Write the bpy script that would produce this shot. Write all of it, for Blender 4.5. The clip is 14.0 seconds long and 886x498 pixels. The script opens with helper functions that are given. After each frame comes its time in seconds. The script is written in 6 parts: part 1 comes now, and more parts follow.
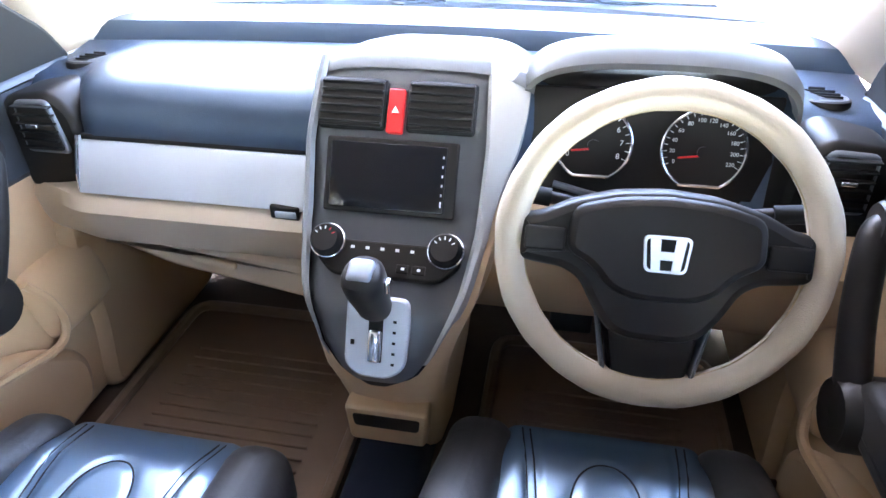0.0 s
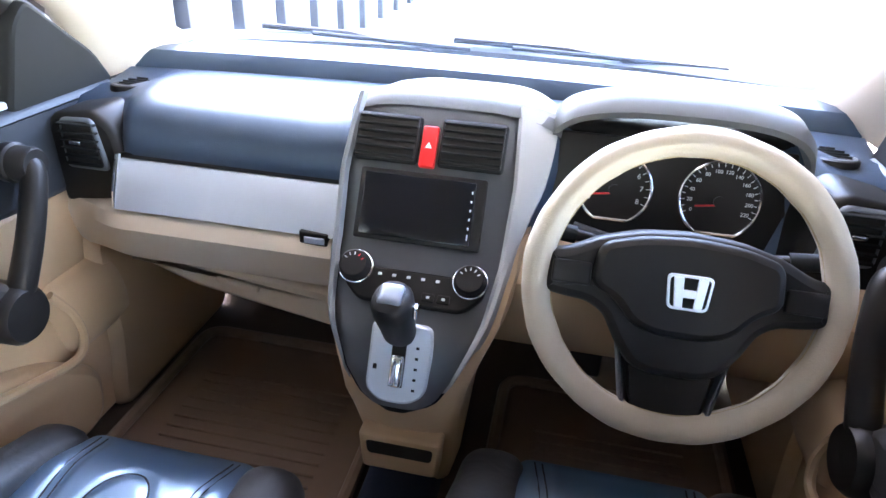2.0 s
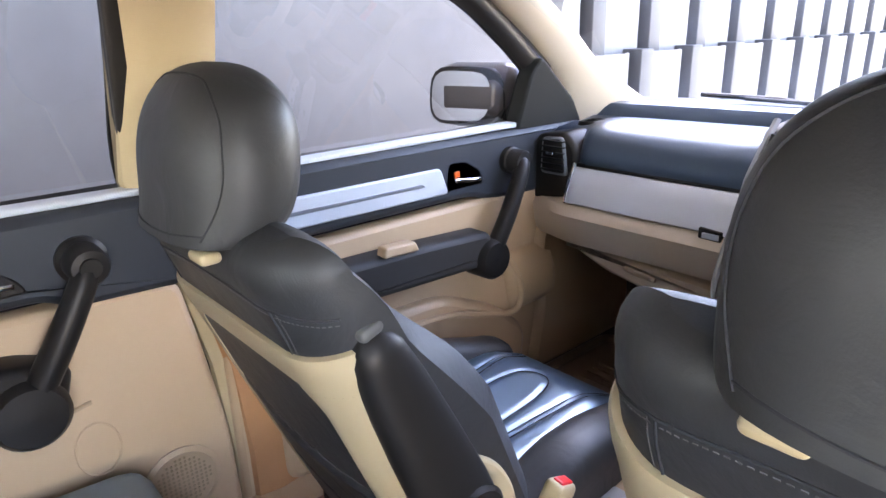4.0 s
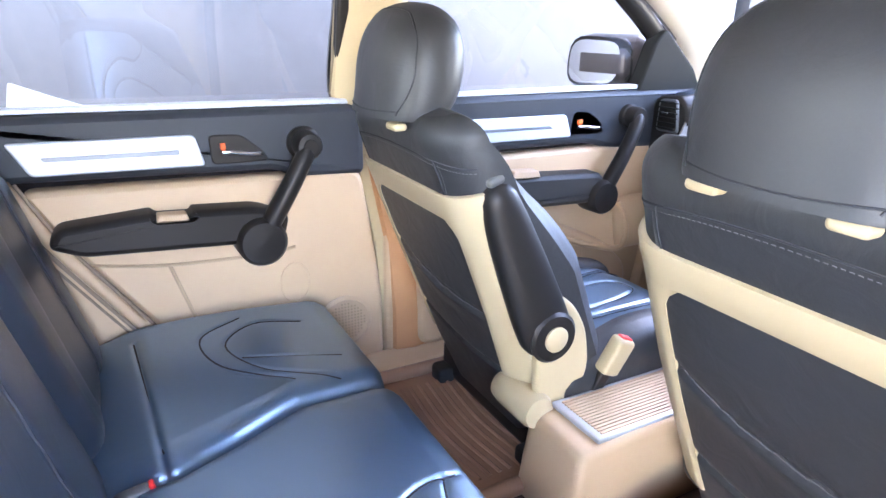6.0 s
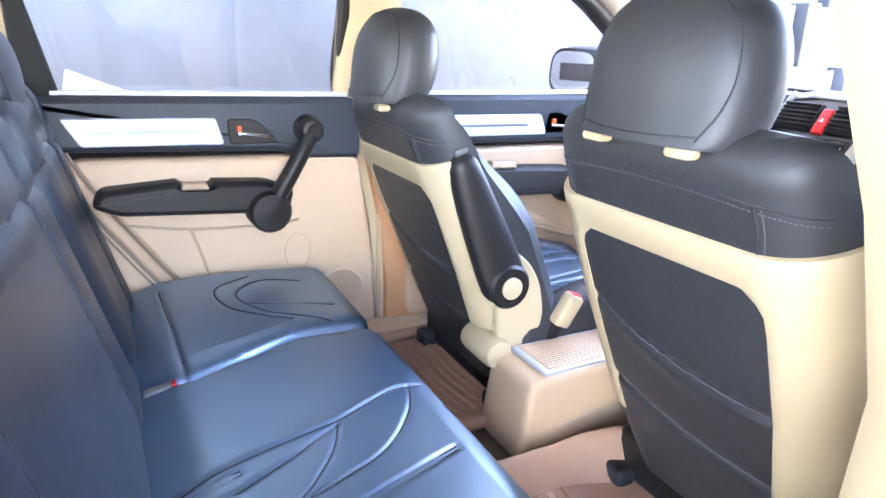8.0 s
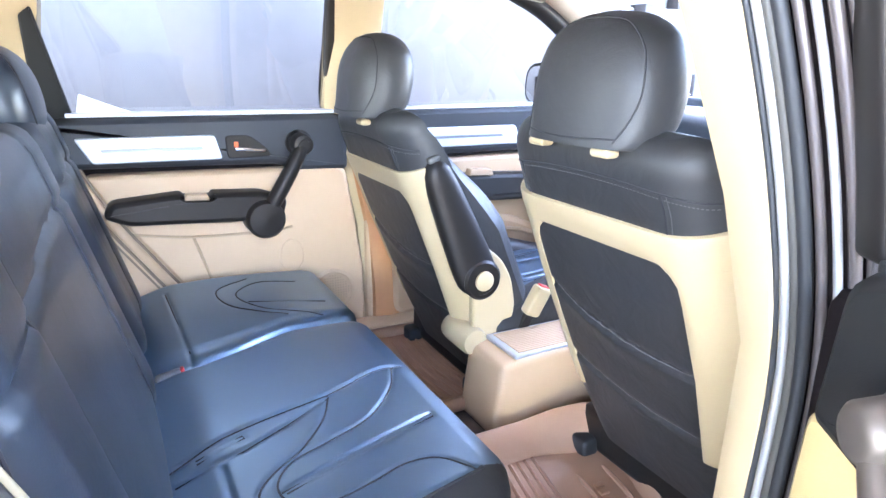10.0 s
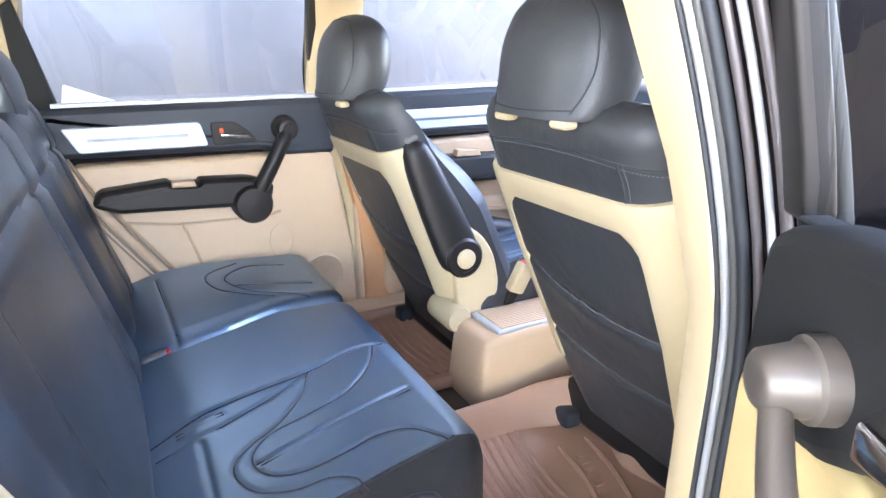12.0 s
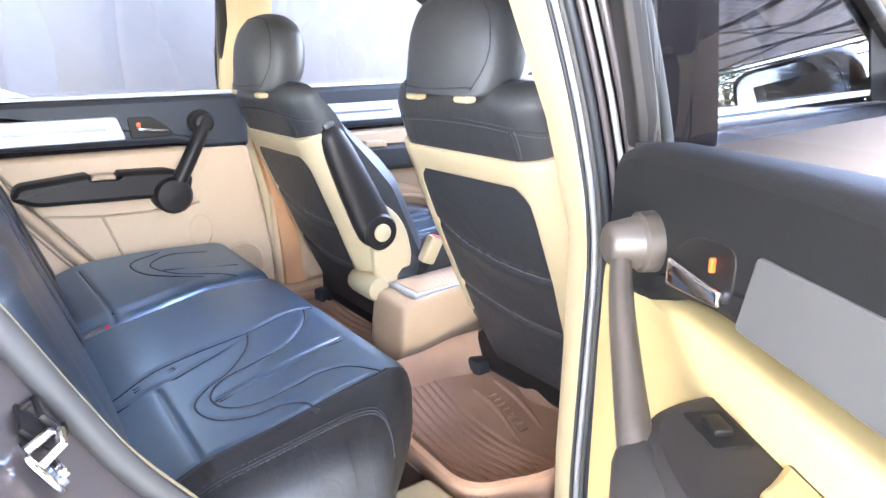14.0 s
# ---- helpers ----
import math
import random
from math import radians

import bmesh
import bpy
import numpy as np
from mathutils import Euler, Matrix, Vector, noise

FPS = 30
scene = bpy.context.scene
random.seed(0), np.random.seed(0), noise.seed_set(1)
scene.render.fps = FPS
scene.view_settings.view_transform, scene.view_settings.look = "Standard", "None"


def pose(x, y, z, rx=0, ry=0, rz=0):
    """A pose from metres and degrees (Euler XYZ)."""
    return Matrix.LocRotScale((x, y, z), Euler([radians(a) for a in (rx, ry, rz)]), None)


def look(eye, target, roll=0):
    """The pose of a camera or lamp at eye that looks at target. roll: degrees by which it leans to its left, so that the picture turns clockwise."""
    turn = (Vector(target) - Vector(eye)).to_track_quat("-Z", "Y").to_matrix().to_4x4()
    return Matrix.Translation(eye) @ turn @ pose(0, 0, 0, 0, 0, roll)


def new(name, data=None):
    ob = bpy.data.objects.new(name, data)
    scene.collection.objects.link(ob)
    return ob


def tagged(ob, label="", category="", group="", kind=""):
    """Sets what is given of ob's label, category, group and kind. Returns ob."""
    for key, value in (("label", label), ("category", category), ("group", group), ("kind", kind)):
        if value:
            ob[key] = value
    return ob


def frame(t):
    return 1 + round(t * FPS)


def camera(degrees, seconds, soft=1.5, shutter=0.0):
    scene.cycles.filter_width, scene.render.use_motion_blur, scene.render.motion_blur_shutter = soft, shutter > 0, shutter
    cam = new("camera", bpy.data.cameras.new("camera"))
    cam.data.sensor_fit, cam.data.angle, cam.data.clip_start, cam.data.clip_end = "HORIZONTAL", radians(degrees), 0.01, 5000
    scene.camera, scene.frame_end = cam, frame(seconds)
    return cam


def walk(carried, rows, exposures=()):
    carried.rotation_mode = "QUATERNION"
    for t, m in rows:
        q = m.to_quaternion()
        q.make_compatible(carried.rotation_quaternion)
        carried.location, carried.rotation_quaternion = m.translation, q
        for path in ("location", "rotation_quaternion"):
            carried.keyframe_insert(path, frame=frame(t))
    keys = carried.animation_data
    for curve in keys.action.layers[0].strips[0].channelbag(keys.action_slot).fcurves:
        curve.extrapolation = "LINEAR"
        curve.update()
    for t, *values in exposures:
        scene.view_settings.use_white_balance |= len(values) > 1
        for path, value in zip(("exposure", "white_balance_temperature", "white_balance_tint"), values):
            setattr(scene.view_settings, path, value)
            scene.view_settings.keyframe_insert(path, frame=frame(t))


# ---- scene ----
cam = camera(69.4, 14.0)
PATH = [
    (0, (0.237, 0.164, 1.449), (-0.085, 1.805, 0.352), -0.7),
    (0.5, (0.217, 0.16, 1.438), (-0.117, 1.848, 0.419), 0.3),
    (1, (0.192, 0.169, 1.423), (-0.12, 1.872, 0.422), 1.5),
    (1.5, (0.196, 0.127, 1.441), (-0.136, 1.834, 0.452), 2.1),
    (2, (0.198, 0.113, 1.443), (-0.122, 1.835, 0.476), 2.7),
    (2.5, (0.21, 0.062, 1.431), (-0.214, 1.832, 0.603), 3.5),
    (3, (0.262, -0.059, 1.398), (-0.552, 1.612, 0.66), 2.9),
    (3.5, (0.311, -0.143, 1.383), (-0.716, 1.411, 0.656), 1.3),
    (4, (0.389, -0.221, 1.341), (-1.04, 1.019, 0.692), -1.7),
    (4.2, (0.41, -0.227, 1.33), (-1.143, 0.867, 0.704), -1.8),
    (6.3, (0.773, -0.447, 1.274), (-0.904, 0.42, 0.615), 1.6),
    (6.5, (0.807, -0.443, 1.264), (-0.905, 0.378, 0.635), 1.7),
    (7, (0.878, -0.408, 1.254), (-0.902, 0.28, 0.657), -0.1),
    (7.5, (0.939, -0.446, 1.244), (-0.793, 0.35, 0.639), 2.8),
    (7.7, (0.954, -0.465, 1.244), (-0.734, 0.407, 0.619), 2.4),
    (9.8, (1.12, -0.528, 1.254), (-0.6, 0.341, 0.716), 0.4),
    (10, (1.135, -0.518, 1.257), (-0.561, 0.375, 0.685), 0.7),
    (10.5, (1.157, -0.508, 1.256), (-0.585, 0.302, 0.702), -0.1),
    (11, (1.173, -0.48, 1.247), (-0.555, 0.366, 0.7), 0.4),
    (11.5, (1.171, -0.462, 1.25), (-0.513, 0.473, 0.711), 1.6),
    (12, (1.184, -0.468, 1.245), (-0.515, 0.391, 0.632), -1.0),
    (12.5, (1.211, -0.497, 1.22), (-0.36, 0.553, 0.564), 2.3),
    (13, (1.25, -0.538, 1.216), (-0.256, 0.606, 0.564), 1.4),
    (13.5, (1.288, -0.569, 1.21), (-0.23, 0.569, 0.576), -0.4),
    (14, (1.335, -0.603, 1.212), (-0.208, 0.524, 0.621), -1.1),
]
EXPOSURES = [(0, 6.75, 6800, 17), (2.0, 6.35, 6900, 18), (2.5, 6.0, 7000, 19), (3.0, 5.6, 7400, 22), (3.4, 5.55, 7600, 22), (4.2, 5.6, 7600, 25), (6.4, 6.45, 6700, 24), (9.8, 6.5, 6600, 21), (11.5, 6.4, 6900, 21), (12.5, 6.25, 7000, 22), (14, 6.45, 7100, 23)]
walk(cam, [(t, look(eye, target, roll)) for t, eye, target, roll in PATH], EXPOSURES)

# ---- world, sun and light ----
world = bpy.data.worlds.new("sky")
scene.world = world
world.use_nodes = True
wn = world.node_tree
sky = wn.nodes.new("ShaderNodeTexSky")
sky.sky_type = "NISHITA"
sky.sun_disc = False
sky.sun_elevation, sky.sun_rotation = radians(58), radians(292)
wn.links.new(sky.outputs[0], wn.nodes["Background"].inputs[0])
wn.nodes["Background"].inputs[1].default_value = 0.15
sun = new("sun", bpy.data.lights.new("sun", "SUN"))
sun.data.energy, sun.data.angle, sun.data.color = 2.6, radians(0.6), (1.0, 0.95, 0.87)
sun.matrix_world = look((-3.0, 1.2, 5.2), (0.0, 0.0, 0.0))


# ---- materials ----
def material(name, colour, rough=0.5, metal=0.0, grain=0.0, scale=60.0, bump=0.0, stain=0.0, tone=None, coat=0.0, coat_rough=0.1, coat_ior=1.5, ior=1.5, broad=5.0, wrinkle=0.0, spec=0.5, sheen_tint=None):
    """A surface with two scales of variation: broad stains, and fine grain that also gives relief."""
    m = bpy.data.materials.new(name)
    m.use_nodes = True
    nt = m.node_tree
    b = nt.nodes["Principled BSDF"]
    b.inputs["Roughness"].default_value = rough
    b.inputs["Metallic"].default_value = metal
    b.inputs["Coat Weight"].default_value = coat
    b.inputs["Coat Roughness"].default_value, b.inputs["Coat IOR"].default_value = coat_rough, coat_ior
    b.inputs["Specular IOR Level"].default_value, b.inputs["IOR"].default_value = spec, ior
    if sheen_tint:
        b.inputs["Specular Tint"].default_value = (*sheen_tint, 1)
    co = nt.nodes.new("ShaderNodeTexCoord")
    big = nt.nodes.new("ShaderNodeTexNoise")
    big.inputs["Scale"].default_value, big.inputs["Detail"].default_value = broad, 4.0
    nt.links.new(co.outputs["Object"], big.inputs["Vector"])
    fine = nt.nodes.new("ShaderNodeTexNoise")
    fine.inputs["Scale"].default_value, fine.inputs["Detail"].default_value = scale, 3.0
    nt.links.new(co.outputs["Object"], fine.inputs["Vector"])
    mix = nt.nodes.new("ShaderNodeMix")
    mix.data_type = "RGBA"
    dark = tone or tuple(c * 0.75 for c in colour)
    mix.inputs[6].default_value, mix.inputs[7].default_value = (*colour, 1), (*dark, 1)
    add = nt.nodes.new("ShaderNodeMath")
    add.operation = "MULTIPLY_ADD"
    add.inputs[1].default_value, add.inputs[2].default_value = stain, 0.0
    ramp = nt.nodes.new("ShaderNodeMapRange")
    ramp.inputs[1].default_value, ramp.inputs[2].default_value = 0.4, 0.65
    nt.links.new(big.outputs[0], ramp.inputs[0])
    nt.links.new(ramp.outputs[0], add.inputs[0])
    gr = nt.nodes.new("ShaderNodeMath")
    gr.operation = "MULTIPLY_ADD"
    gr.inputs[1].default_value = grain
    nt.links.new(fine.outputs[0], gr.inputs[0])
    nt.links.new(add.outputs[0], gr.inputs[2])
    nt.links.new(gr.outputs[0], mix.inputs[0])
    nt.links.new(mix.outputs[2], b.inputs["Base Color"])
    if bump:
        bp = nt.nodes.new("ShaderNodeBump")
        bp.inputs["Strength"].default_value, bp.inputs["Distance"].default_value = bump, 0.002
        nt.links.new(fine.outputs[0], bp.inputs["Height"])
        nt.links.new(bp.outputs[0], b.inputs["Normal"])
        if wrinkle:
            wr = nt.nodes.new("ShaderNodeTexNoise")
            wr.inputs["Scale"].default_value, wr.inputs["Detail"].default_value, wr.inputs["Distortion"].default_value = 16.0, 5.0, 1.6
            nt.links.new(co.outputs["Object"], wr.inputs["Vector"])
            wb = nt.nodes.new("ShaderNodeBump")
            wb.inputs["Strength"].default_value, wb.inputs["Distance"].default_value = wrinkle, 0.006
            nt.links.new(wr.outputs[0], wb.inputs["Height"])
            nt.links.new(wb.outputs[0], bp.inputs["Normal"])
    rr = nt.nodes.new("ShaderNodeMapRange")
    rr.inputs[3].default_value, rr.inputs[4].default_value = max(rough - 0.07, 0.02), min(rough + 0.07, 1)
    nt.links.new(big.outputs[0], rr.inputs[0])
    nt.links.new(rr.outputs[0], b.inputs["Roughness"])
    return m


def glass(name, tint, rough=0.0, mirror=0.06, edge=0.85):
    m = bpy.data.materials.new(name)
    m.use_nodes = True
    nt = m.node_tree
    nt.nodes.remove(nt.nodes["Principled BSDF"])
    tr, gl, mx = (nt.nodes.new(k) for k in ("ShaderNodeBsdfTransparent", "ShaderNodeBsdfGlossy", "ShaderNodeMixShader"))
    tr.inputs[0].default_value, gl.inputs["Roughness"].default_value = (*tint, 1), rough
    lw = nt.nodes.new("ShaderNodeLayerWeight")
    lw.inputs[0].default_value = 0.5
    pw = nt.nodes.new("ShaderNodeMath")
    pw.operation = "POWER"
    pw.inputs[1].default_value = 4.0
    sc = nt.nodes.new("ShaderNodeMath")
    sc.operation = "MULTIPLY_ADD"
    sc.inputs[1].default_value, sc.inputs[2].default_value = edge, mirror
    nt.links.new(lw.outputs["Facing"], pw.inputs[0])
    nt.links.new(pw.outputs[0], sc.inputs[0])
    nt.links.new(sc.outputs[0], mx.inputs[0])
    nt.links.new(tr.outputs[0], mx.inputs[1])
    nt.links.new(gl.outputs[0], mx.inputs[2])
    nt.links.new(mx.outputs[0], nt.nodes["Material Output"].inputs[0])
    return m


# Blue specular tint paints the sky's sheen onto the leather.
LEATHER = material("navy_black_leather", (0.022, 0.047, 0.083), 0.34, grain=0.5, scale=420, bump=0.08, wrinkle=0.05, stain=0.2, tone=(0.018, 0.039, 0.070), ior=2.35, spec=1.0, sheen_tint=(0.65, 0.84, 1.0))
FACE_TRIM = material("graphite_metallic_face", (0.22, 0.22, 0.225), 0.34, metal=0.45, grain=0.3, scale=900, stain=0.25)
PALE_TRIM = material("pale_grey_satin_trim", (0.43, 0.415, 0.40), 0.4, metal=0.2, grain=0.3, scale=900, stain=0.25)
# Grey satin plastic, made paler than the pad to hold the windscreen's glare.
DASH_GLARE = material("glare_grey_dash", (0.20, 0.192, 0.183), 0.40, grain=0.4, scale=700, bump=0.1, stain=0.3, spec=0.8)
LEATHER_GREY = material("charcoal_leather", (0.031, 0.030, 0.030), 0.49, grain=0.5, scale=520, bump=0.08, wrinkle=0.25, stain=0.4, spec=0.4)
# Darker copy of LEATHER that paints the shade on backrests and headrests.
LEATHER_SHADED = material("shaded_navy_black_leather", (0.018, 0.026, 0.037), 0.36, grain=0.5, scale=420, bump=0.08, wrinkle=0.07, stain=0.3, spec=0.6)
THREAD = material("dark_thread", (0.02, 0.02, 0.022), 0.8)
# Blue base and specular tint paint the sky's reflection onto the charcoal pad.
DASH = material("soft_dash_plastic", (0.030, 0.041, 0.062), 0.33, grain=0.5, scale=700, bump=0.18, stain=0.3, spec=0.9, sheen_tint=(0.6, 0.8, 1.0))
DOOR_DARK = material("charcoal_door_plastic", (0.024, 0.026, 0.031), 0.5, grain=0.5, scale=700, bump=0.15, stain=0.3, spec=0.4)
EMBLEM = material("satin_chrome", (0.88, 0.88, 0.9), 0.38, metal=0.75)
DARK = material("charcoal_plastic", (0.016, 0.0155, 0.0145), 0.62, grain=0.5, scale=700, bump=0.15, stain=0.3, spec=0.14)
BLACK = material("black_plastic", (0.013, 0.0115, 0.0105), 0.45, grain=0.4, scale=500, stain=0.3, spec=0.3, sheen_tint=(1.0, 0.88, 0.8))
GLOSS = material("gloss_black_panel", (0.006, 0.006, 0.008), 0.12, stain=0.3)
GREIGE = material("pale_greige_plastic", (0.62, 0.50, 0.37), 0.45, grain=0.35, scale=600, bump=0.12, stain=0.3, tone=(0.56, 0.44, 0.32))
BEIGE = material("beige_plastic", (0.52, 0.345, 0.205), 0.5, grain=0.35, scale=600, bump=0.12, stain=0.3, tone=(0.45, 0.29, 0.165))
CREAM = material("cream_plastic", (0.46, 0.35, 0.205), 0.5, grain=0.3, scale=500, bump=0.1, stain=0.3, tone=(0.42, 0.315, 0.178), spec=0.3)
DOOR_CREAM = material("yellow_cream_plastic", (0.50, 0.365, 0.165), 0.5, grain=0.3, scale=500, bump=0.1, stain=0.3, tone=(0.46, 0.33, 0.14), spec=0.3)
WHEEL_COVER = material("cream_leather_cover", (0.57, 0.465, 0.345), 0.45, grain=0.4, scale=500, bump=0.25, stain=0.35, tone=(0.48, 0.39, 0.285))
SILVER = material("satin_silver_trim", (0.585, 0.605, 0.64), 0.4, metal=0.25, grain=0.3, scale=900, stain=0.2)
GREY_METAL = material("graphite_metallic_trim", (0.22, 0.23, 0.25), 0.36, metal=0.6, grain=0.3, scale=900, stain=0.25)
STRIP = material("bright_metal_strip", (0.46, 0.445, 0.42), 0.36, metal=0.6, stain=0.3)
CHROME = material("chrome", (0.85, 0.85, 0.87), 0.1, metal=1.0)
CARPET = material("brown_carpet", (0.13, 0.088, 0.062), 0.95, grain=0.9, scale=900, bump=0.8, stain=0.6)
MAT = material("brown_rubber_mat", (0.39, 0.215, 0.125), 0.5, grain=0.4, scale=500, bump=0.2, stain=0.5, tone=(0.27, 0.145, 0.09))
# The rear mats' brown, darkened to paint the shade in the front footwell.
MAT_SHADED = material("shaded_brown_rubber", (0.24, 0.155, 0.105), 0.5, grain=0.4, scale=500, bump=0.2, stain=0.5)
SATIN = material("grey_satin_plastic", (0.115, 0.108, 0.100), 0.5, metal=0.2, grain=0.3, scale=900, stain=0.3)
PULL_LIT = material("light_greyed_pull", (0.12, 0.096, 0.076), 0.46, metal=0.55, grain=0.3, scale=900, stain=0.3)
SEAL = material("grey_beige_rubber", (0.050, 0.045, 0.038), 0.6, grain=0.4, scale=300, stain=0.5)
SEAL_EDGE = material("dull_beige_edge", (0.36, 0.29, 0.17), 0.6, grain=0.4, scale=300, stain=0.4)
RUBBER = material("black_rubber", (0.015, 0.015, 0.016), 0.6, grain=0.4, scale=300, stain=0.4)
LINING = material("beige_headliner_cloth", (0.55, 0.48, 0.38), 0.95, grain=0.6, scale=1500, bump=0.4, stain=0.2)
BOUNCE_TAN = material("bounce_tinted_pillar_plastic", (0.52, 0.25, 0.11), 0.5, grain=0.35, scale=600, bump=0.1, stain=0.5, tone=(0.42, 0.18, 0.07))
LEAF = material("tree_leaves", (0.07, 0.11, 0.03), 0.6, grain=0.6, scale=8, stain=0.8, tone=(0.035, 0.06, 0.015))
BARK = material("tree_bark", (0.14, 0.10, 0.07), 0.9, grain=0.7, scale=30, bump=0.6, stain=0.5)
RED = material("red_button", (0.75, 0.02, 0.02), 0.35, stain=0.2)
ORANGE = material("orange_marker", (0.75, 0.10, 0.01), 0.4)
WHITE = material("white_print", (0.8, 0.8, 0.8), 0.6)
# Base lightened to hold the ground's reflection in the door opening.
PAINT = material("dark_brown_car_paint", (0.095, 0.076, 0.070), 0.34, metal=0.3, grain=0.2, scale=900, stain=0.4, spec=0.5, coat=0.7, coat_rough=0.08)
GLOSS_PAINT = material("gloss_black_brown_car_paint", (0.014, 0.011, 0.011), 0.22, grain=0.2, scale=900, stain=0.3, spec=0.22)
# Darker matte copy of PAINT that keeps bright reflections off the outer panels.
MUTED_PAINT = material("muted_dark_brown_car_paint", (0.013, 0.010, 0.010), 0.6, grain=0.4, scale=600, stain=0.5, spec=0.02)
NAVY = material("navy_carpet", (0.012, 0.018, 0.04), 0.95, grain=0.8, scale=800, bump=0.6, stain=0.5)
CONCRETE = material("grey_plaster", (0.325, 0.318, 0.316), 0.9, grain=0.4, scale=25, bump=0.3, stain=0.7, tone=(0.225, 0.220, 0.218), broad=1.1)
GROUND = material("grey_concrete", (0.27, 0.262, 0.25), 0.9, grain=0.5, scale=30, bump=0.4, stain=0.7, broad=0.8)
ZINC = material("pale_folded_sheet", (0.125, 0.127, 0.132), 0.6, grain=0.3, scale=30, stain=0.5, tone=(0.085, 0.087, 0.092))
FOLD_SHADE = material("dark_grey_fold_shade", (0.032, 0.033, 0.038), 0.6, grain=0.3, scale=30, stain=0.5)
ROOF = material("weathered_roof_sheet", (0.30, 0.305, 0.32), 0.6, grain=0.4, scale=30, stain=0.8, tone=(0.18, 0.18, 0.19))
WINDOW = glass("side_glass", (0.355, 0.36, 0.375))
DRIVER_GLASS = glass("driver_door_glass", (0.10, 0.105, 0.11), mirror=0.1)
CLEAR = glass("rear_door_glass", (0.40, 0.42, 0.44), mirror=0.035, edge=0.3)
SCREEN_GLASS = glass("windscreen_glass", (0.93, 0.95, 0.95), mirror=0.04, edge=0.3)
# Darker beige that paints the shade inside grooves and speaker holes.
GROOVE_SHADE = material("beige_groove_shade", (0.42, 0.28, 0.16), 0.7, grain=0.4, scale=300, stain=0.3)
BROWN_SEAL = material("brown_rubber_seal", (0.22, 0.15, 0.095), 0.6, grain=0.4, scale=300, stain=0.5)
ARM = material("warm_charcoal_plastic", (0.036, 0.031, 0.027), 0.55, grain=0.5, scale=700, bump=0.15, stain=0.3, spec=0.25)
STITCH = material("grey_thread", (0.085, 0.08, 0.076), 0.8)
MIRROR = material("mirror", (0.9, 0.9, 0.92), 0.02, metal=1.0)


# ---- shapes ----
def finish(bm, smooth=True, angle=40):
    bmesh.ops.recalc_face_normals(bm, faces=bm.faces)
    for f in bm.faces:
        f.smooth = smooth and len(f.verts) <= 8
    if smooth:
        for e in bm.edges:
            if len(e.link_faces) == 2 and e.calc_face_angle(0) > radians(angle):
                e.smooth = False


def part(name, bm, mat, parent=None, label="", smooth=True, angle=40):
    """Links a bmesh as one mesh object under a thing or a part."""
    finish(bm, smooth, angle)
    me = bpy.data.meshes.new(name)
    bm.to_mesh(me)
    bm.free()
    me.materials.append(mat)
    ob = new(name, me)
    if parent:
        ob.parent = parent
        ob.matrix_parent_inverse = parent.matrix_basis.inverted()
    if label:
        ob["label"] = label
    return ob


link_part = part


def thing(name, label, category, group="", kind="", at=(0, 0, 0)):
    e = new(name)
    e.location = at
    e.empty_display_size = 0.05
    bpy.context.view_layer.update()
    return tagged(e, label, category, group, kind)


def shaped(bm, m):
    bmesh.ops.transform(bm, matrix=m, verts=bm.verts)
    return bm


def rbox(size, r=0.01, n=(4, 4, 4), fn=None, at=(0, 0, 0)):
    """A box with rounded edges and corners; fn moves each point."""
    h = [s / 2 for s in size]
    bm = bmesh.new()
    def axis(hh, k):
        rr = min(r, hh * 0.999)
        ends = [hh - rr + rr * math.sin(radians(a)) for a in (90, 60, 32, 0)]
        core = [-(hh - rr) + 2 * (hh - rr) * i / k for i in range(k + 1)]
        return [-e for e in ends[:-1]] + core + ends[:-1][::-1]
    ax = [axis(h[i], n[i]) for i in range(3)]
    seen = {}
    def vert(x, y, z):
        key = (round(x, 6), round(y, 6), round(z, 6))
        if key not in seen:
            p = Vector((x, y, z))
            c = Vector(max(-(h[i] - min(r, h[i] * 0.999)), min(h[i] - min(r, h[i] * 0.999), p[i])) for i in range(3))
            d = p - c
            # put the outer points on the rounding
            if d.length > 1e-9:
                m = max(abs(d[i]) for i in range(3))
                q = Vector(d)
                d = q.normalized() * min(r, min(h) * 0.999)
                if sum(abs(v) > 1e-9 for v in q) == 1:
                    d = q.normalized() * min(r, min(h) * 0.999)
            p = c + d
            if fn:
                p = Vector(fn(p))
            seen[key] = bm.verts.new(p + Vector(at))
        return seen[key]
    def sheet(a, b, fix, val):
        A, B = ax[a], ax[b]
        for i in range(len(A) - 1):
            for j in range(len(B) - 1):
                quad = []
                for u, v in ((i, j), (i + 1, j), (i + 1, j + 1), (i, j + 1)):
                    p = [0, 0, 0]
                    p[a], p[b], p[fix] = A[u], B[v], val
                    quad.append(vert(*p))
                if len(set(quad)) == 4:
                    try:
                        bm.faces.new(quad)
                    except ValueError:
                        pass
    for fix, a, b in ((0, 1, 2), (1, 0, 2), (2, 0, 1)):
        sheet(a, b, fix, h[fix])
        sheet(a, b, fix, -h[fix])
    return bm


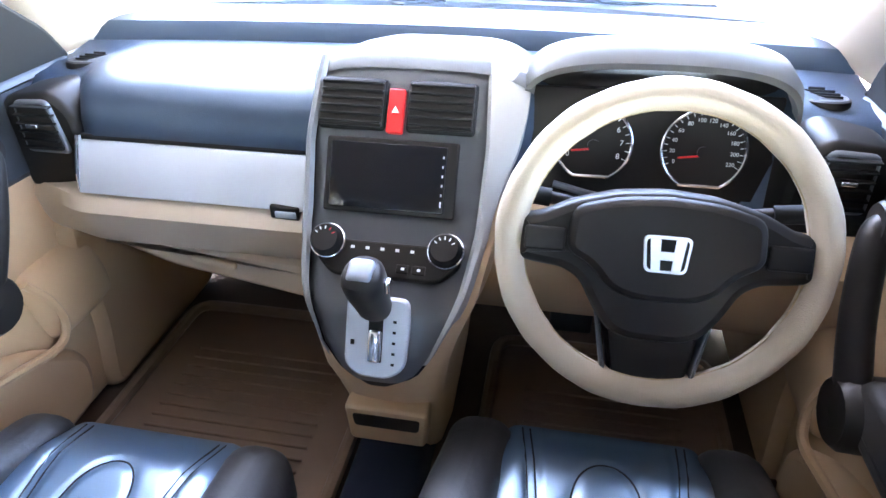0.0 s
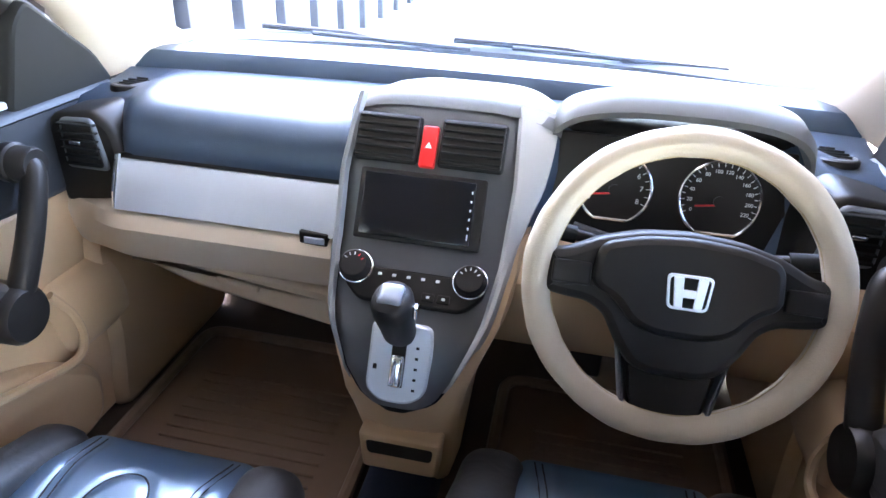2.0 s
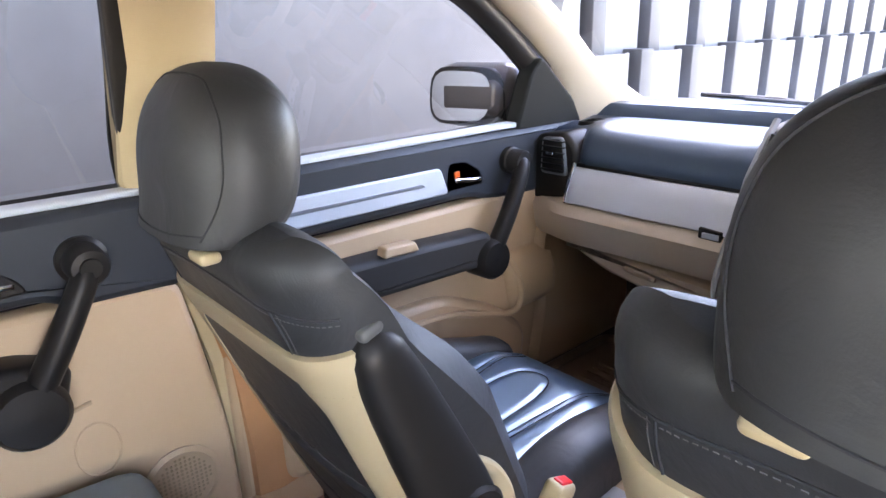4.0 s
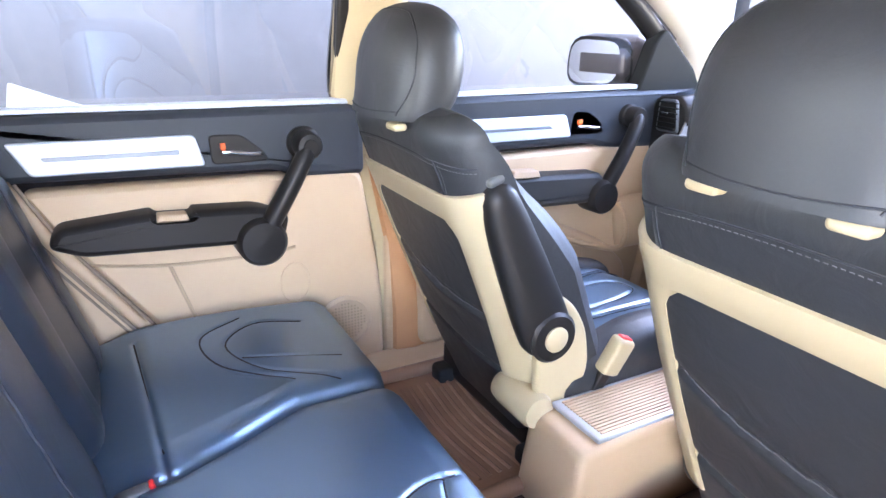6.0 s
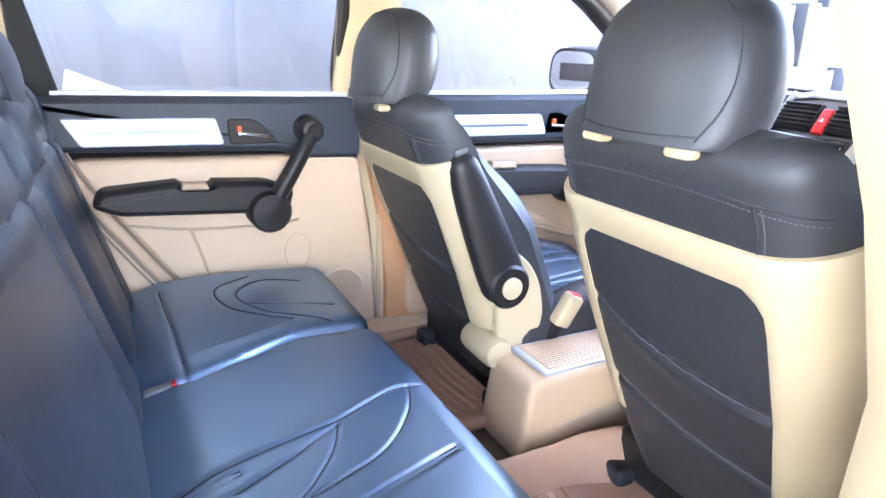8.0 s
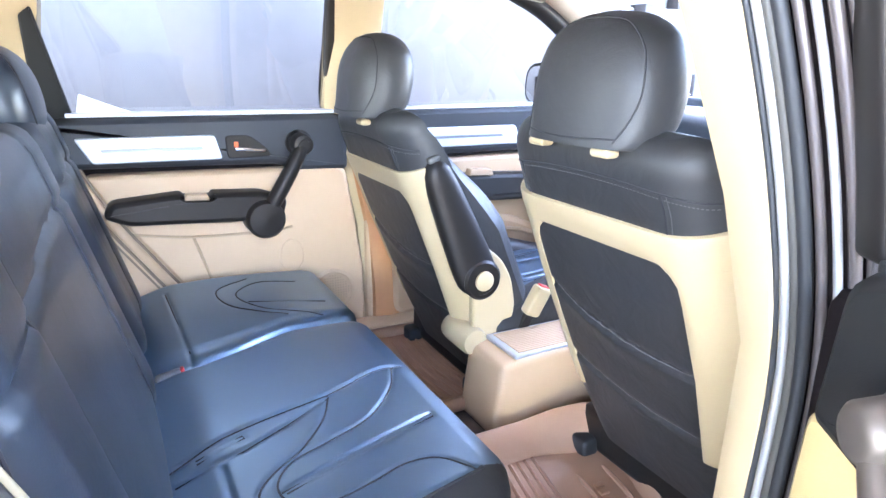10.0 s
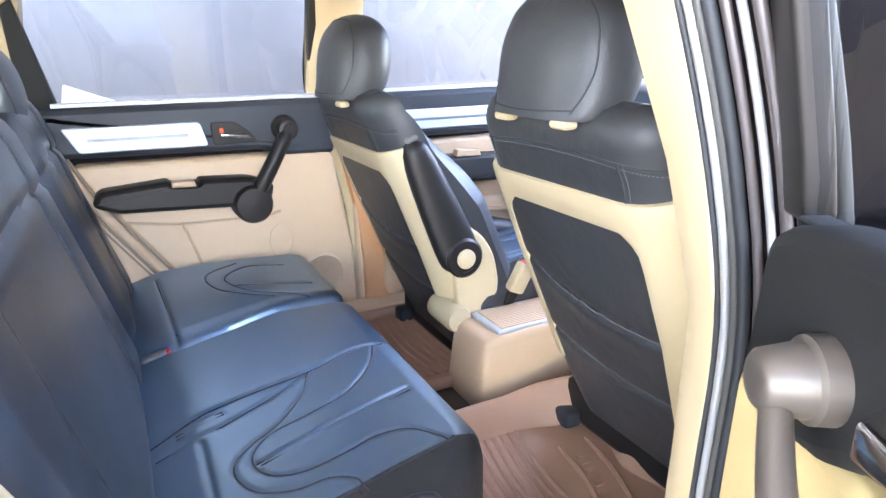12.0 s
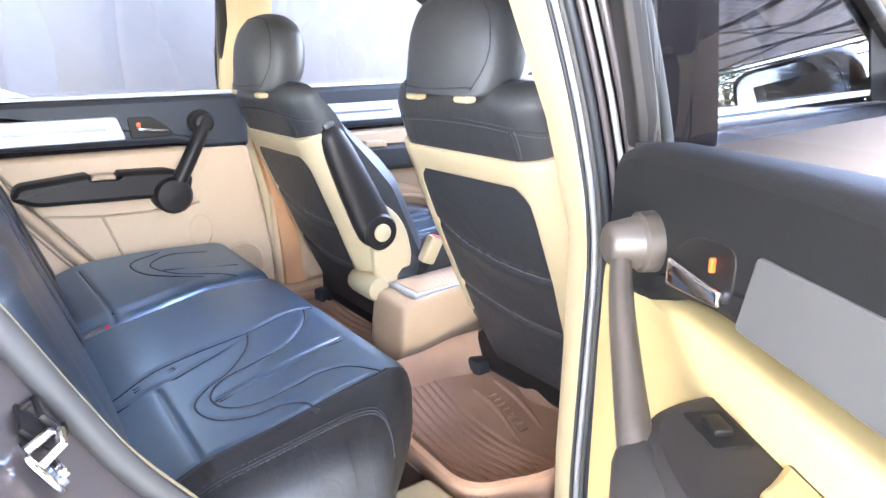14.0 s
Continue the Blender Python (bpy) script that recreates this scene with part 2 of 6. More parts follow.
def rounded(outline, r, steps=4):
    """A closed outline in the plane with its corners rounded."""
    out = []
    k = len(outline)
    for i in range(k):
        p, a, b = (Vector(outline[j % k]) for j in (i, i - 1, i + 1))
        rr = r[i] if isinstance(r, (list, tuple)) else r
        u, v = (a - p), (b - p)
        c = min(rr, u.length * 0.45, v.length * 0.45)
        s, e = p + u.normalized() * c, p + v.normalized() * c
        for j in range(steps + 1):
            t = j / steps
            out.append((1 - t) ** 2 * s + 2 * t * (1 - t) * p + t * t * e)
    return out


def plate(outline, lo, hi, r=0.01, edge=0.003, axis="x", steps=4):
    """A plate: an outline with rounded corners, pushed from lo to hi along an axis, its rim eased on the hi side."""
    pts = rounded(outline, r, steps) if r else [Vector(p) for p in outline]
    bm = bmesh.new()
    n = len(pts)
    def put(p, d):
        return {"x": (d, p[0], p[1]), "y": (p[0], d, p[1]), "z": (p[0], p[1], d)}[axis]
    sgn = 1 if hi > lo else -1
    def inset(k):
        res = []
        for i in range(n):
            t = (pts[(i + 1) % n] - pts[i - 1])
            nrm = Vector((-t.y, t.x)).normalized() if t.length > 1e-9 else Vector((0, 0))
            res.append(pts[i] + nrm * k * turn)
        return res
    area = sum(pts[i].x * pts[(i + 1) % n].y - pts[(i + 1) % n].x * pts[i].y for i in range(n))
    turn = 1 if area > 0 else -1
    rings = [(pts, lo), (pts, hi - sgn * edge), (inset(edge * 0.35), hi - sgn * edge * 0.3), (inset(edge), hi)]
    vs = [[bm.verts.new(put(p, d)) for p in ring] for ring, d in rings]
    for a, b in zip(vs, vs[1:]):
        for i in range(n):
            bm.faces.new((a[i], a[(i + 1) % n], b[(i + 1) % n], b[i]))
    bm.faces.new(vs[0])
    bm.faces.new(vs[-1])
    return bm


def tube(points, radius, sides=10, closed=False, ends=True):
    """A tube along points; radius is one number or one for each point."""
    pts = [Vector(p) for p in points]
    bm = bmesh.new()
    k = len(pts)
    rings, up = [], None
    for i, p in enumerate(pts):
        a = pts[(i - 1) % k] if closed else pts[max(i - 1, 0)]
        b = pts[(i + 1) % k] if closed else pts[min(i + 1, k - 1)]
        t = (b - a).normalized()
        if up is None:
            up = Vector((0, 0, 1)) if abs(t.z) < 0.9 else Vector((1, 0, 0))
        u = (up - t * up.dot(t)).normalized()
        up = u
        v = t.cross(u)
        rr = radius[i] if isinstance(radius, (list, tuple)) else radius
        rings.append([bm.verts.new(p + rr * (u * math.cos(2 * math.pi * s / sides) + v * math.sin(2 * math.pi * s / sides))) for s in range(sides)])
    for i in range(k if closed else k - 1):
        a, b = rings[i], rings[(i + 1) % k]
        for s in range(sides):
            bm.faces.new((a[s], a[(s + 1) % sides], b[(s + 1) % sides], b[s]))
    if ends and not closed:
        bm.faces.new(rings[0])
        bm.faces.new(rings[-1])
    return bm


def curve(points, steps=8):
    """Points along a smooth curve through the given ones."""
    p = [Vector(q) for q in points]
    p = [2 * p[0] - p[1]] + p + [2 * p[-1] - p[-2]]
    out = []
    for i in range(1, len(p) - 2):
        for s in range(steps):
            t = s / steps
            out.append(0.5 * ((2 * p[i]) + (p[i + 1] - p[i - 1]) * t + (2 * p[i - 1] - 5 * p[i] + 4 * p[i + 1] - p[i + 2]) * t * t + (3 * p[i] - p[i - 1] - 3 * p[i + 1] + p[i + 2]) * t ** 3))
    out.append(p[-2])
    return out


def lathe(profile, sides=28):
    """A turned shape round z from (radius, z) pairs."""
    bm = bmesh.new()
    rings = [[bm.verts.new((r * math.cos(2 * math.pi * s / sides), r * math.sin(2 * math.pi * s / sides), z)) for s in range(sides)] for r, z in profile]
    for a, b in zip(rings, rings[1:]):
        for s in range(sides):
            bm.faces.new((a[s], a[(s + 1) % sides], b[(s + 1) % sides], b[s]))
    bm.faces.new(rings[0])
    bm.faces.new(rings[-1])
    return bm


def loft(rows, close=False, caps=False):
    """A skin through rows of points."""
    bm = bmesh.new()
    vs = [[bm.verts.new(p) for p in row] for row in rows]
    n = len(vs[0])
    for a, b in zip(vs, vs[1:]):
        for i in range(n if close else n - 1):
            bm.faces.new((a[i], a[(i + 1) % n], b[(i + 1) % n], b[i]))
    if caps:
        bm.faces.new(vs[0])
        bm.faces.new(vs[-1])
    return bm


def joined(*bms):
    out = bmesh.new()
    for b in bms:
        me = bpy.data.meshes.new("tmp")
        b.to_mesh(me)
        b.free()
        out.from_mesh(me)
        bpy.data.meshes.remove(me)
    return out


def interp(x, table):
    """Straight-line reading of a table of (x, value), sorted by x."""
    if x <= table[0][0]:
        return table[0][1]
    for (a, u), (b, v) in zip(table, table[1:]):
        if x <= b:
            return u + (v - u) * (x - a) / (b - a)
    return table[-1][1]


def ease(a, b, x):
    t = max(0.0, min(1.0, (x - a) / (b - a)))
    return t * t * (3 - 2 * t)


BOUNDS = {}


def seam_depth(x, y, seams, width):
    """How deep the stitched grooves press in at (x, y)."""
    d = 0.0
    for line in seams:
        key = (len(line), line[0], line[-1])
        if key not in BOUNDS:
            BOUNDS[key] = (min(p[0] for p in line), max(p[0] for p in line), min(p[1] for p in line), max(p[1] for p in line))
        x0, x1, y0, y1 = BOUNDS[key]
        m = 3 * width
        if x < x0 - m or x > x1 + m or y < y0 - m or y > y1 + m:
            continue
        best = 9.0
        for (ax, ay), (bx, by) in zip(line, line[1:]):
            ux, uy = bx - ax, by - ay
            L = ux * ux + uy * uy
            t = max(0.0, min(1.0, ((x - ax) * ux + (y - ay) * uy) / L)) if L else 0
            q = (x - ax - t * ux) ** 2 + (y - ay - t * uy) ** 2
            best = min(best, q)
        d = max(d, math.exp(-best / (width * width)))
    return d


def drape(tree, points, way, lift=0.0008):
    """Lays points onto a surface, seen along a direction."""
    out = []
    way = Vector(way).normalized()
    for p in points:
        hit, nrm, _, _ = tree.ray_cast(Vector(p) - way * 0.5, way)
        if hit:
            out.append(hit + nrm * lift)
    return out


def stitches(tree, points, way, name, mat, parent, r=0.0015, lift=0.0006):
    pts = drape(tree, curve(points, 6), way, lift)
    if len(pts) > 2:
        part(name, tube(pts, r, 6), mat, parent)


def flip(bm):
    """The same shape on the other side of the car."""
    bmesh.ops.scale(bm, vec=(-1, 1, 1), verts=bm.verts)
    bmesh.ops.reverse_faces(bm, faces=bm.faces)
    return bm

# ---- setting: ground, walls, canopy ----
def slab(name, size, at, mat, label, category, n=(1, 1, 1), r=0.01):
    ob = part(name, rbox(size, r, n), mat)
    ob.location = at
    return tagged(ob, label, category, kind="structure")


slab("ground", (400, 400, 0.2), (0, 0, -0.1), GROUND, "sunlit grey concrete yard under the parked car", "ground")
slab("wall_west", (0.2, 7.4, 3.4), (-2.0, -1.4, 1.7), CONCRETE, "grey plastered wall standing beside the parked car", "wall")


def fence():
    """Tall fence of broad folded sheets, in tiers set one behind the other; fold shade stands as dark uprights."""
    f = thing("fence", "tall fence of pale folded sheets with shaded folds as dark uprights", "fence", kind="structure")
    for tier, (z0, z1, x0, shift) in enumerate(((0.0, 1.14, -2.45, 0.0), (0.98, 1.62, -2.62, 0.36), (1.50, 3.0, -2.78, 0.1))):
        for i in range(32):
            y = 1.92 + i * 0.74 + shift
            prof = [(0.0, 0.10), (0.10, 0.12), (0.10, 0.60), (0.0, 0.74), (0.0, 0.76), (-0.01, 0.76), (-0.01, 0.73), (0.09, 0.59), (0.09, 0.13), (0.0, 0.112)]
            part("sheet", loft([[(x0 + dx, y + dy, z) for dx, dy in prof] for z in (z0, z1)], close=True, caps=True), ZINC, f, smooth=False)
            # Dark upright added to paint the shade on the fold's turned face.
            part("post", rbox((0.17, 0.16, z1 - z0 + 0.05), 0.008, (1, 1, 1), at=(x0 + 0.05, y + 0.05, (z0 + z1) / 2)), FOLD_SHADE, f, "dark grey upright for the fold's shade")


fence()


def canopy(name, x0, x1, y0, y1, z, label, posts):
    """A corrugated roof on beams and purlins, with lattice trusses below."""
    c = thing(name, label, "canopy", kind="structure")
    rows = []
    n = int((x1 - x0) / 0.06)
    for j in range(n + 1):
        x = x0 + j * 0.06
        rows.append([(x, y, z + 0.02 * (j % 2) + 0.02 * x) for y in (y0, (y0 + y1) / 2, y1)])
    bm = loft(rows)
    bmesh.ops.solidify(bm, geom=bm.faces[:], thickness=0.004)
    part("roof_sheet", bm, ROOF, c, smooth=False)
    k = 4
    for i in range(k):
        y = y0 + 0.5 + (y1 - y0 - 1.0) * i / (k - 1)
        for dz, h in ((-0.12, 0.08), (-0.50, 0.05)):
            part("beam", rbox((x1 - x0 - 0.4, 0.06, h), 0.006, (1, 1, 1), at=((x0 + x1) / 2, y, z + dz)), RUBBER, c)
        m = 8
        for q in range(m):
            xa, xb = x0 + 0.2 + (x1 - x0 - 0.4) * q / m, x0 + 0.2 + (x1 - x0 - 0.4) * (q + 1) / m
            za, zb = (z - 0.5, z - 0.1) if q % 2 else (z - 0.1, z - 0.5)
            part("brace", tube([(xa, y, za), (xb, y, zb)], 0.02, 6), RUBBER, c)
    for q in range(5):
        x = x0 + 0.3 + (x1 - x0 - 0.6) * q / 4
        part("purlin", rbox((0.06, y1 - y0 - 0.1, 0.06), 0.006, (1, 1, 1), at=(x, (y0 + y1) / 2, z - 0.05 + 0.02 * x)), GREY_METAL, c)
    for x, y in posts:
        part("post", tube([(x, y, 0), (x, y, z - 0.1)], 0.06, 12), RUBBER, c)


# The roof's reach over the car is added to keep direct sun off.
canopy("canopy", -2.7, 5.6, -8.0, 3.2, 4.3, "corrugated metal canopy roof on steel trusses over the yard", ((5.2, -7.5), (5.2, 2.0), (2.0, -7.5)))
canopy("open_shed", 2.0, 16.0, 4.4, 15.5, 3.5, "open shed with a dark corrugated roof on lattice trusses", ((10.7, 4.9), (10.7, 15.0), (15.7, 4.9), (15.7, 15.0)))

# ---- the car's shell ----
floor = slab("floor", (1.5, 3.4, 0.05), (0, 0.35, 0.375), CARPET, "dark brown carpet on the car floor", "floor")
HEAD = part("ceiling", rbox((1.36, 2.4, 0.05), 0.02, (8, 8, 1), lambda p: (p.x, p.y, p.z - 0.10 * (p.x / 0.68) ** 4 - 0.05 * (abs(p.y) / 1.2) ** 4), at=(0, -0.42, 1.585)), LINING)
skin = part("roof", rbox((1.42, 2.46, 0.02), 0.009, (8, 8, 1), lambda p: (p.x, p.y, p.z - 0.10 * (p.x / 0.68) ** 4 - 0.05 * (abs(p.y) / 1.2) ** 4), at=(0, -0.42, 1.632)), PAINT)
tagged(skin, "dark brown painted steel roof of the car", "car roof", kind="structure")
tagged(HEAD, "beige cloth headliner under the car roof", "headliner", kind="structure")


def mirrored(fn, side):
    """side -1: the passenger's side of the car, as drawn; side 1: the driver's side."""
    bm = fn
    return bm if side < 0 else flip(bm)


def a_pillar(side):
    """The slanting windscreen pillar with its beige trim."""
    p0, p1 = Vector((-0.735, 1.40, 1.10)), Vector((-0.60, 0.60, 1.54))
    rows = []
    for i in range(13):
        t = i / 12
        c = p0.lerp(p1, t) + Vector((0, 0, 0.045 * math.sin(math.pi * t)))
        w = 0.062 * (1 - 0.25 * t)
        ring = []
        for k in range(14):
            a = 2 * math.pi * k / 14
            u = Vector((0.45, 0.85, 0.25)).normalized()
            v = Vector((0.8, -0.45, 0.1)).normalized()
            flare = 1 + 0.9 * max(0, 0.22 - t) / 0.22
            ring.append(c + u * w * math.cos(a) * flare * 1.1 + v * 0.04 * math.sin(a))
        rows.append(ring)
    ob = part("trim", mirrored(loft(rows, close=True, caps=True), side), GREIGE)
    return tagged(ob, "beige plastic trim on the slanting windscreen pillar", "pillar trim", kind="structure")


a_pillar(-1)
a_pillar(1)


def b_pillar(side):
    """The upright pillar between the doors: cream trim inside, painted steel and seals outside."""
    tab = ((0.40, -0.02, 0.30, 0.69), (0.55, 0.0, 0.28, 0.69), (0.75, 0.03, 0.25, 0.70), (0.95, 0.05, 0.24, 0.705), (1.12, 0.055, 0.235, 0.70), (1.30, 0.065, 0.235, 0.68), (1.45, 0.07, 0.24, 0.64), (1.56, 0.06, 0.26, 0.58))
    if side > 0:
        lean = (0.085, 0.083, 0.080, 0.078, 0.044, -0.006, -0.042, -0.066)
        tab = tuple((z, y0, y1, xi) for y0, (z, _, y1, xi) in zip(lean, tab))
    else:
        tab = tuple((z, max(y0, 0.165 if z < 0.6 else 0.15 if z < 0.8 else 0.11) if z < 1.0 else y0, y1 + (0.03 if z < 0.8 else 0), xi) for z, y0, y1, xi in tab)
    rows = []
    for z, y0, y1, xi in tab:
        swell = 0.006 + 0.036 * ease(1.0, 1.24, z) if side > 0 else 0.0
        rows.append([(-x, y, z) for y, x in ((y0 + 0.01, xi + 0.055), (y0, xi + 0.045), (y0 + 0.004, xi + 0.02), (y0 + (0.03 if side < 0 else 0.02), xi - swell), (0.5 * (y0 + y1), xi - 0.006 - swell), (y1 - 0.03, xi - swell), (y1 - 0.006, xi + 0.015 - 0.5 * swell), (y1, xi + 0.055))])
    ob = part("trim", mirrored(loft(rows, close=True, caps=True), side), CREAM)
    tagged(ob, "cream plastic trim on the pillar between the doors", "pillar trim", kind="structure")
    if side < 0:
        # Lower cover: warm light bounced onto the trim is put into its colour.
        low = [[(-xi + dx, y, z) for y, dx in ((y0 + 0.02, -0.01), (y0 + 0.03, 0.006), (0.5 * (y0 + y1), 0.014), (y1 - 0.02, 0.006), (y1 - 0.01, -0.01))] for z, y0, y1, xi in tab[:4]]
        ob = part("trim", loft(low, close=True, caps=True), BOUNCE_TAN)
        tagged(ob, "plastic lower cover on the door pillar, tinted tan for bounce light", "pillar trim", kind="structure")
    rows = [[(-x, y, z) for y, x in ((y0 + 0.025, xi + 0.057), (y0 + 0.03, xi + 0.10), (y0 + 0.045, xi + 0.13), (y0 + 0.07, xi + 0.15), (y1 - 0.02, xi + 0.15), (y1, xi + 0.057))] for z, y0, y1, xi in tab]
    ob = part("wall_pillar", mirrored(loft(rows, close=True, caps=True), side), MUTED_PAINT)
    tagged(ob, "dark brown painted steel pillar between the doors", "car pillar", kind="structure")
    for dx, dy, r, mat in ((0.047, 0.003, 0.0035, RUBBER), (0.055, 0.006, 0.0048, STRIP), (0.063, 0.010, 0.005, SEAL), (0.072, 0.013, 0.007, RUBBER), (0.086, 0.017, 0.005, PAINT), (0.100, 0.020, 0.0042, STRIP), (0.112, 0.027, 0.006, PAINT), (0.123, 0.035, 0.005, PAINT), (0.133, 0.044, 0.006, RUBBER), (0.147, 0.056, 0.009, SEAL)):
        ob = part("trim", mirrored(tube(curve([(-(xi + dx), y0 + dy, z) for z, y0, y1, xi in tab], 5), r, 10), side), mat)
        tagged(ob, "upright rubber door seal on the pillar" if mat in (RUBBER, SEAL) else "brown painted fold of the door pillar" if mat is PAINT else "bright metal strip along the door pillar", "door seal", kind="structure")


b_pillar(-1)
b_pillar(1)


def c_pillar(side):
    rows = []
    for z, y0, y1, x in ((0.95, -1.4, -0.66, 0.72), (1.10, -1.4, -0.64, 0.715), (1.30, -1.4, -0.625, 0.69), (1.45, -1.4, -0.60, 0.65), (1.57, -1.4, -0.55, 0.58)):
        rows.append([(-x - 0.08, y0, z), (-x, y0, z), (-x, y1 - 0.03, z), (-x - 0.01, y1 - 0.006, z), (-x - 0.06, y1, z)])
    ob = part("trim", mirrored(loft(rows, close=True, caps=True), side), CREAM)
    return tagged(ob, "cream plastic trim on the rear pillar", "pillar trim", kind="structure")


c_pillar(-1)
c_pillar(1)

ws = part("window_1", loft([[(x * (1.0 - 0.14 * t), 1.66 - 0.16 * (x / 0.8) ** 2 - t * 0.98 + 0.03 * math.sin(math.pi * t), 1.09 + 0.47 * t) for x in [-0.78 + 0.13 * i for i in range(13)]] for t in [k / 8 for k in range(9)]]), SCREEN_GLASS)
tagged(ws, "clear curved windscreen over the dashboard", "windscreen", kind="structure")
ws.visible_shadow = False
slab("wall_back", (1.6, 0.06, 0.72), (0, -1.45, 0.72), DARK, "dark inner face of the closed tailgate", "tailgate")
hatch = part("window_2", rbox((1.3, 0.006, 0.5), 0.002, at=(0, -1.43, 1.33)), SCREEN_GLASS)
tagged(hatch, "clear glass of the closed tailgate", "rear window", kind="structure")
hatch.visible_shadow = False


def side_walls(side):
    """The body's inner sides: foot wells in front, wheel arches behind."""
    kick = [(1.02, 0.40), (1.50, 0.40), (1.50, 1.05), (1.14, 1.05), (1.10, 0.93), (1.04, 0.80), (1.06, 0.60)]
    ob = part("wall_front", mirrored(plate(kick, -0.74, -0.672, 0.06, 0.02), side), BEIGE)
    tagged(ob, "beige kick panel beside the front footwell", "kick panel", kind="structure")
    rear = [(-0.29, 0.40), (-0.33, 0.55), (-0.43, 0.70), (-0.54, 0.86), (-0.60, 0.98), (-0.66, 1.10), (-1.45, 1.10), (-1.45, 0.40)]
    if side > 0:
        rear = [(y - 0.08, z - 0.02) for y, z in rear]
    ob = part("wall_rear", mirrored(plate(rear, -0.745 if side < 0 else -0.70, -0.685 if side < 0 else -0.66, 0.02, 0.012), side), BEIGE if side < 0 else BLACK)
    tagged(ob, "beige trim round the rear wheel arch" if side < 0 else "black trim inside the rear wheel arch", "arch trim", kind="structure")
    if side < 0:
        ob = part("trim", tube(curve([(-0.688, -0.30, 0.45), (-0.688, -0.345, 0.56), (-0.688, -0.44, 0.70), (-0.688, -0.545, 0.86), (-0.688, -0.605, 0.98)], 6), 0.014, 10), BEIGE)
        tagged(ob, "beige seal round the rear door opening", "door seal", kind="structure")
        for dy, r in ((0.020, 0.004), (-0.020, 0.005), (-0.036, 0.003)):
            ob = part("trim", tube(curve([(-0.684, -0.30 + dy, 0.45), (-0.684, -0.345 + dy, 0.56), (-0.684, -0.44 + dy, 0.70), (-0.684, -0.545 + dy, 0.86), (-0.684, -0.605 + dy, 0.98)], 6), r, 8), BROWN_SEAL)
            tagged(ob, "brown rubber bead along the rear door seal", "door seal", kind="structure")


side_walls(-1)
side_walls(1)


# ---- doors ----
def tilt_in(bm, z0=0.95):
    """Leans what lies above the waistline inwards, as the glass does."""
    for v in bm.verts:
        if v.co.z > 1.10:
            v.co.x += (v.co.z - 1.10) * 0.22
    return bm


def grab(parent, top, low, side=-1):
    """The slanting door pull: a barrel above, a bar, and a flat round foot."""
    part = lambda name, bm, mat, owner: link_part(name, mirrored(bm, side), mat, owner)
    x = -0.645
    pivot = part("pull_pivot", shaped(lathe([(0.0, 0), (0.033, 0), (0.034, 0.02), (0.030, 0.024), (0.030, 0.052), (0.026, 0.058), (0.0, 0.058)]), pose(-0.695, top[0], top[1], 0, 90, 0)), BLACK, parent)
    a, b = Vector((x, *top)), Vector((x, *low))
    d = (b - a).normalized()
    pts = curve([a - Vector((0.01, 0, 0)), a + d * 0.02 + Vector((0.006, 0, 0)), a.lerp(b, 0.5) + Vector((0.012, 0, 0)), b + Vector((0.004, 0, 0))], 6)
    part("pull_bar", tube(pts, [0.019 + 0.004 * i / len(pts) for i in range(len(pts))], 12), BLACK, parent)
    part("pull_foot", shaped(lathe([(0.0, 0), (0.050, 0), (0.052, 0.012), (0.050, 0.074), (0.043, 0.083), (0.0, 0.086)]), pose(-0.70, low[0], low[1], 0, 90, 0)), BLACK, parent)


def inner_handle(parent, y, z, length=0.115):
    """The recessed opener: a dark cup, a chrome lever and the orange lock mark."""
    cup = part("handle_cup", plate([(y - 0.035, z - 0.035), (y + length - 0.02, z - 0.035), (y + length - 0.035, z + 0.005), (y + 0.03, z + 0.035), (y - 0.025, z + 0.035)], -0.705, -0.690, 0.015, 0.004), BLACK, parent)
    part("lever", rbox((0.014, 0.085, 0.010), 0.004, (1, 5, 1), lambda p: (p.x + 0.006 * math.cos(p.y * 30), p.y, p.z - 0.004 * math.sin(p.y * 40)), at=(-0.686, y + 0.03, z - 0.012)), CHROME, cup, "chrome lever")
    part("lock_button", rbox((0.008, 0.016, 0.014), 0.002, at=(-0.688, y, z + 0.004)), ORANGE, cup, "orange lock mark")


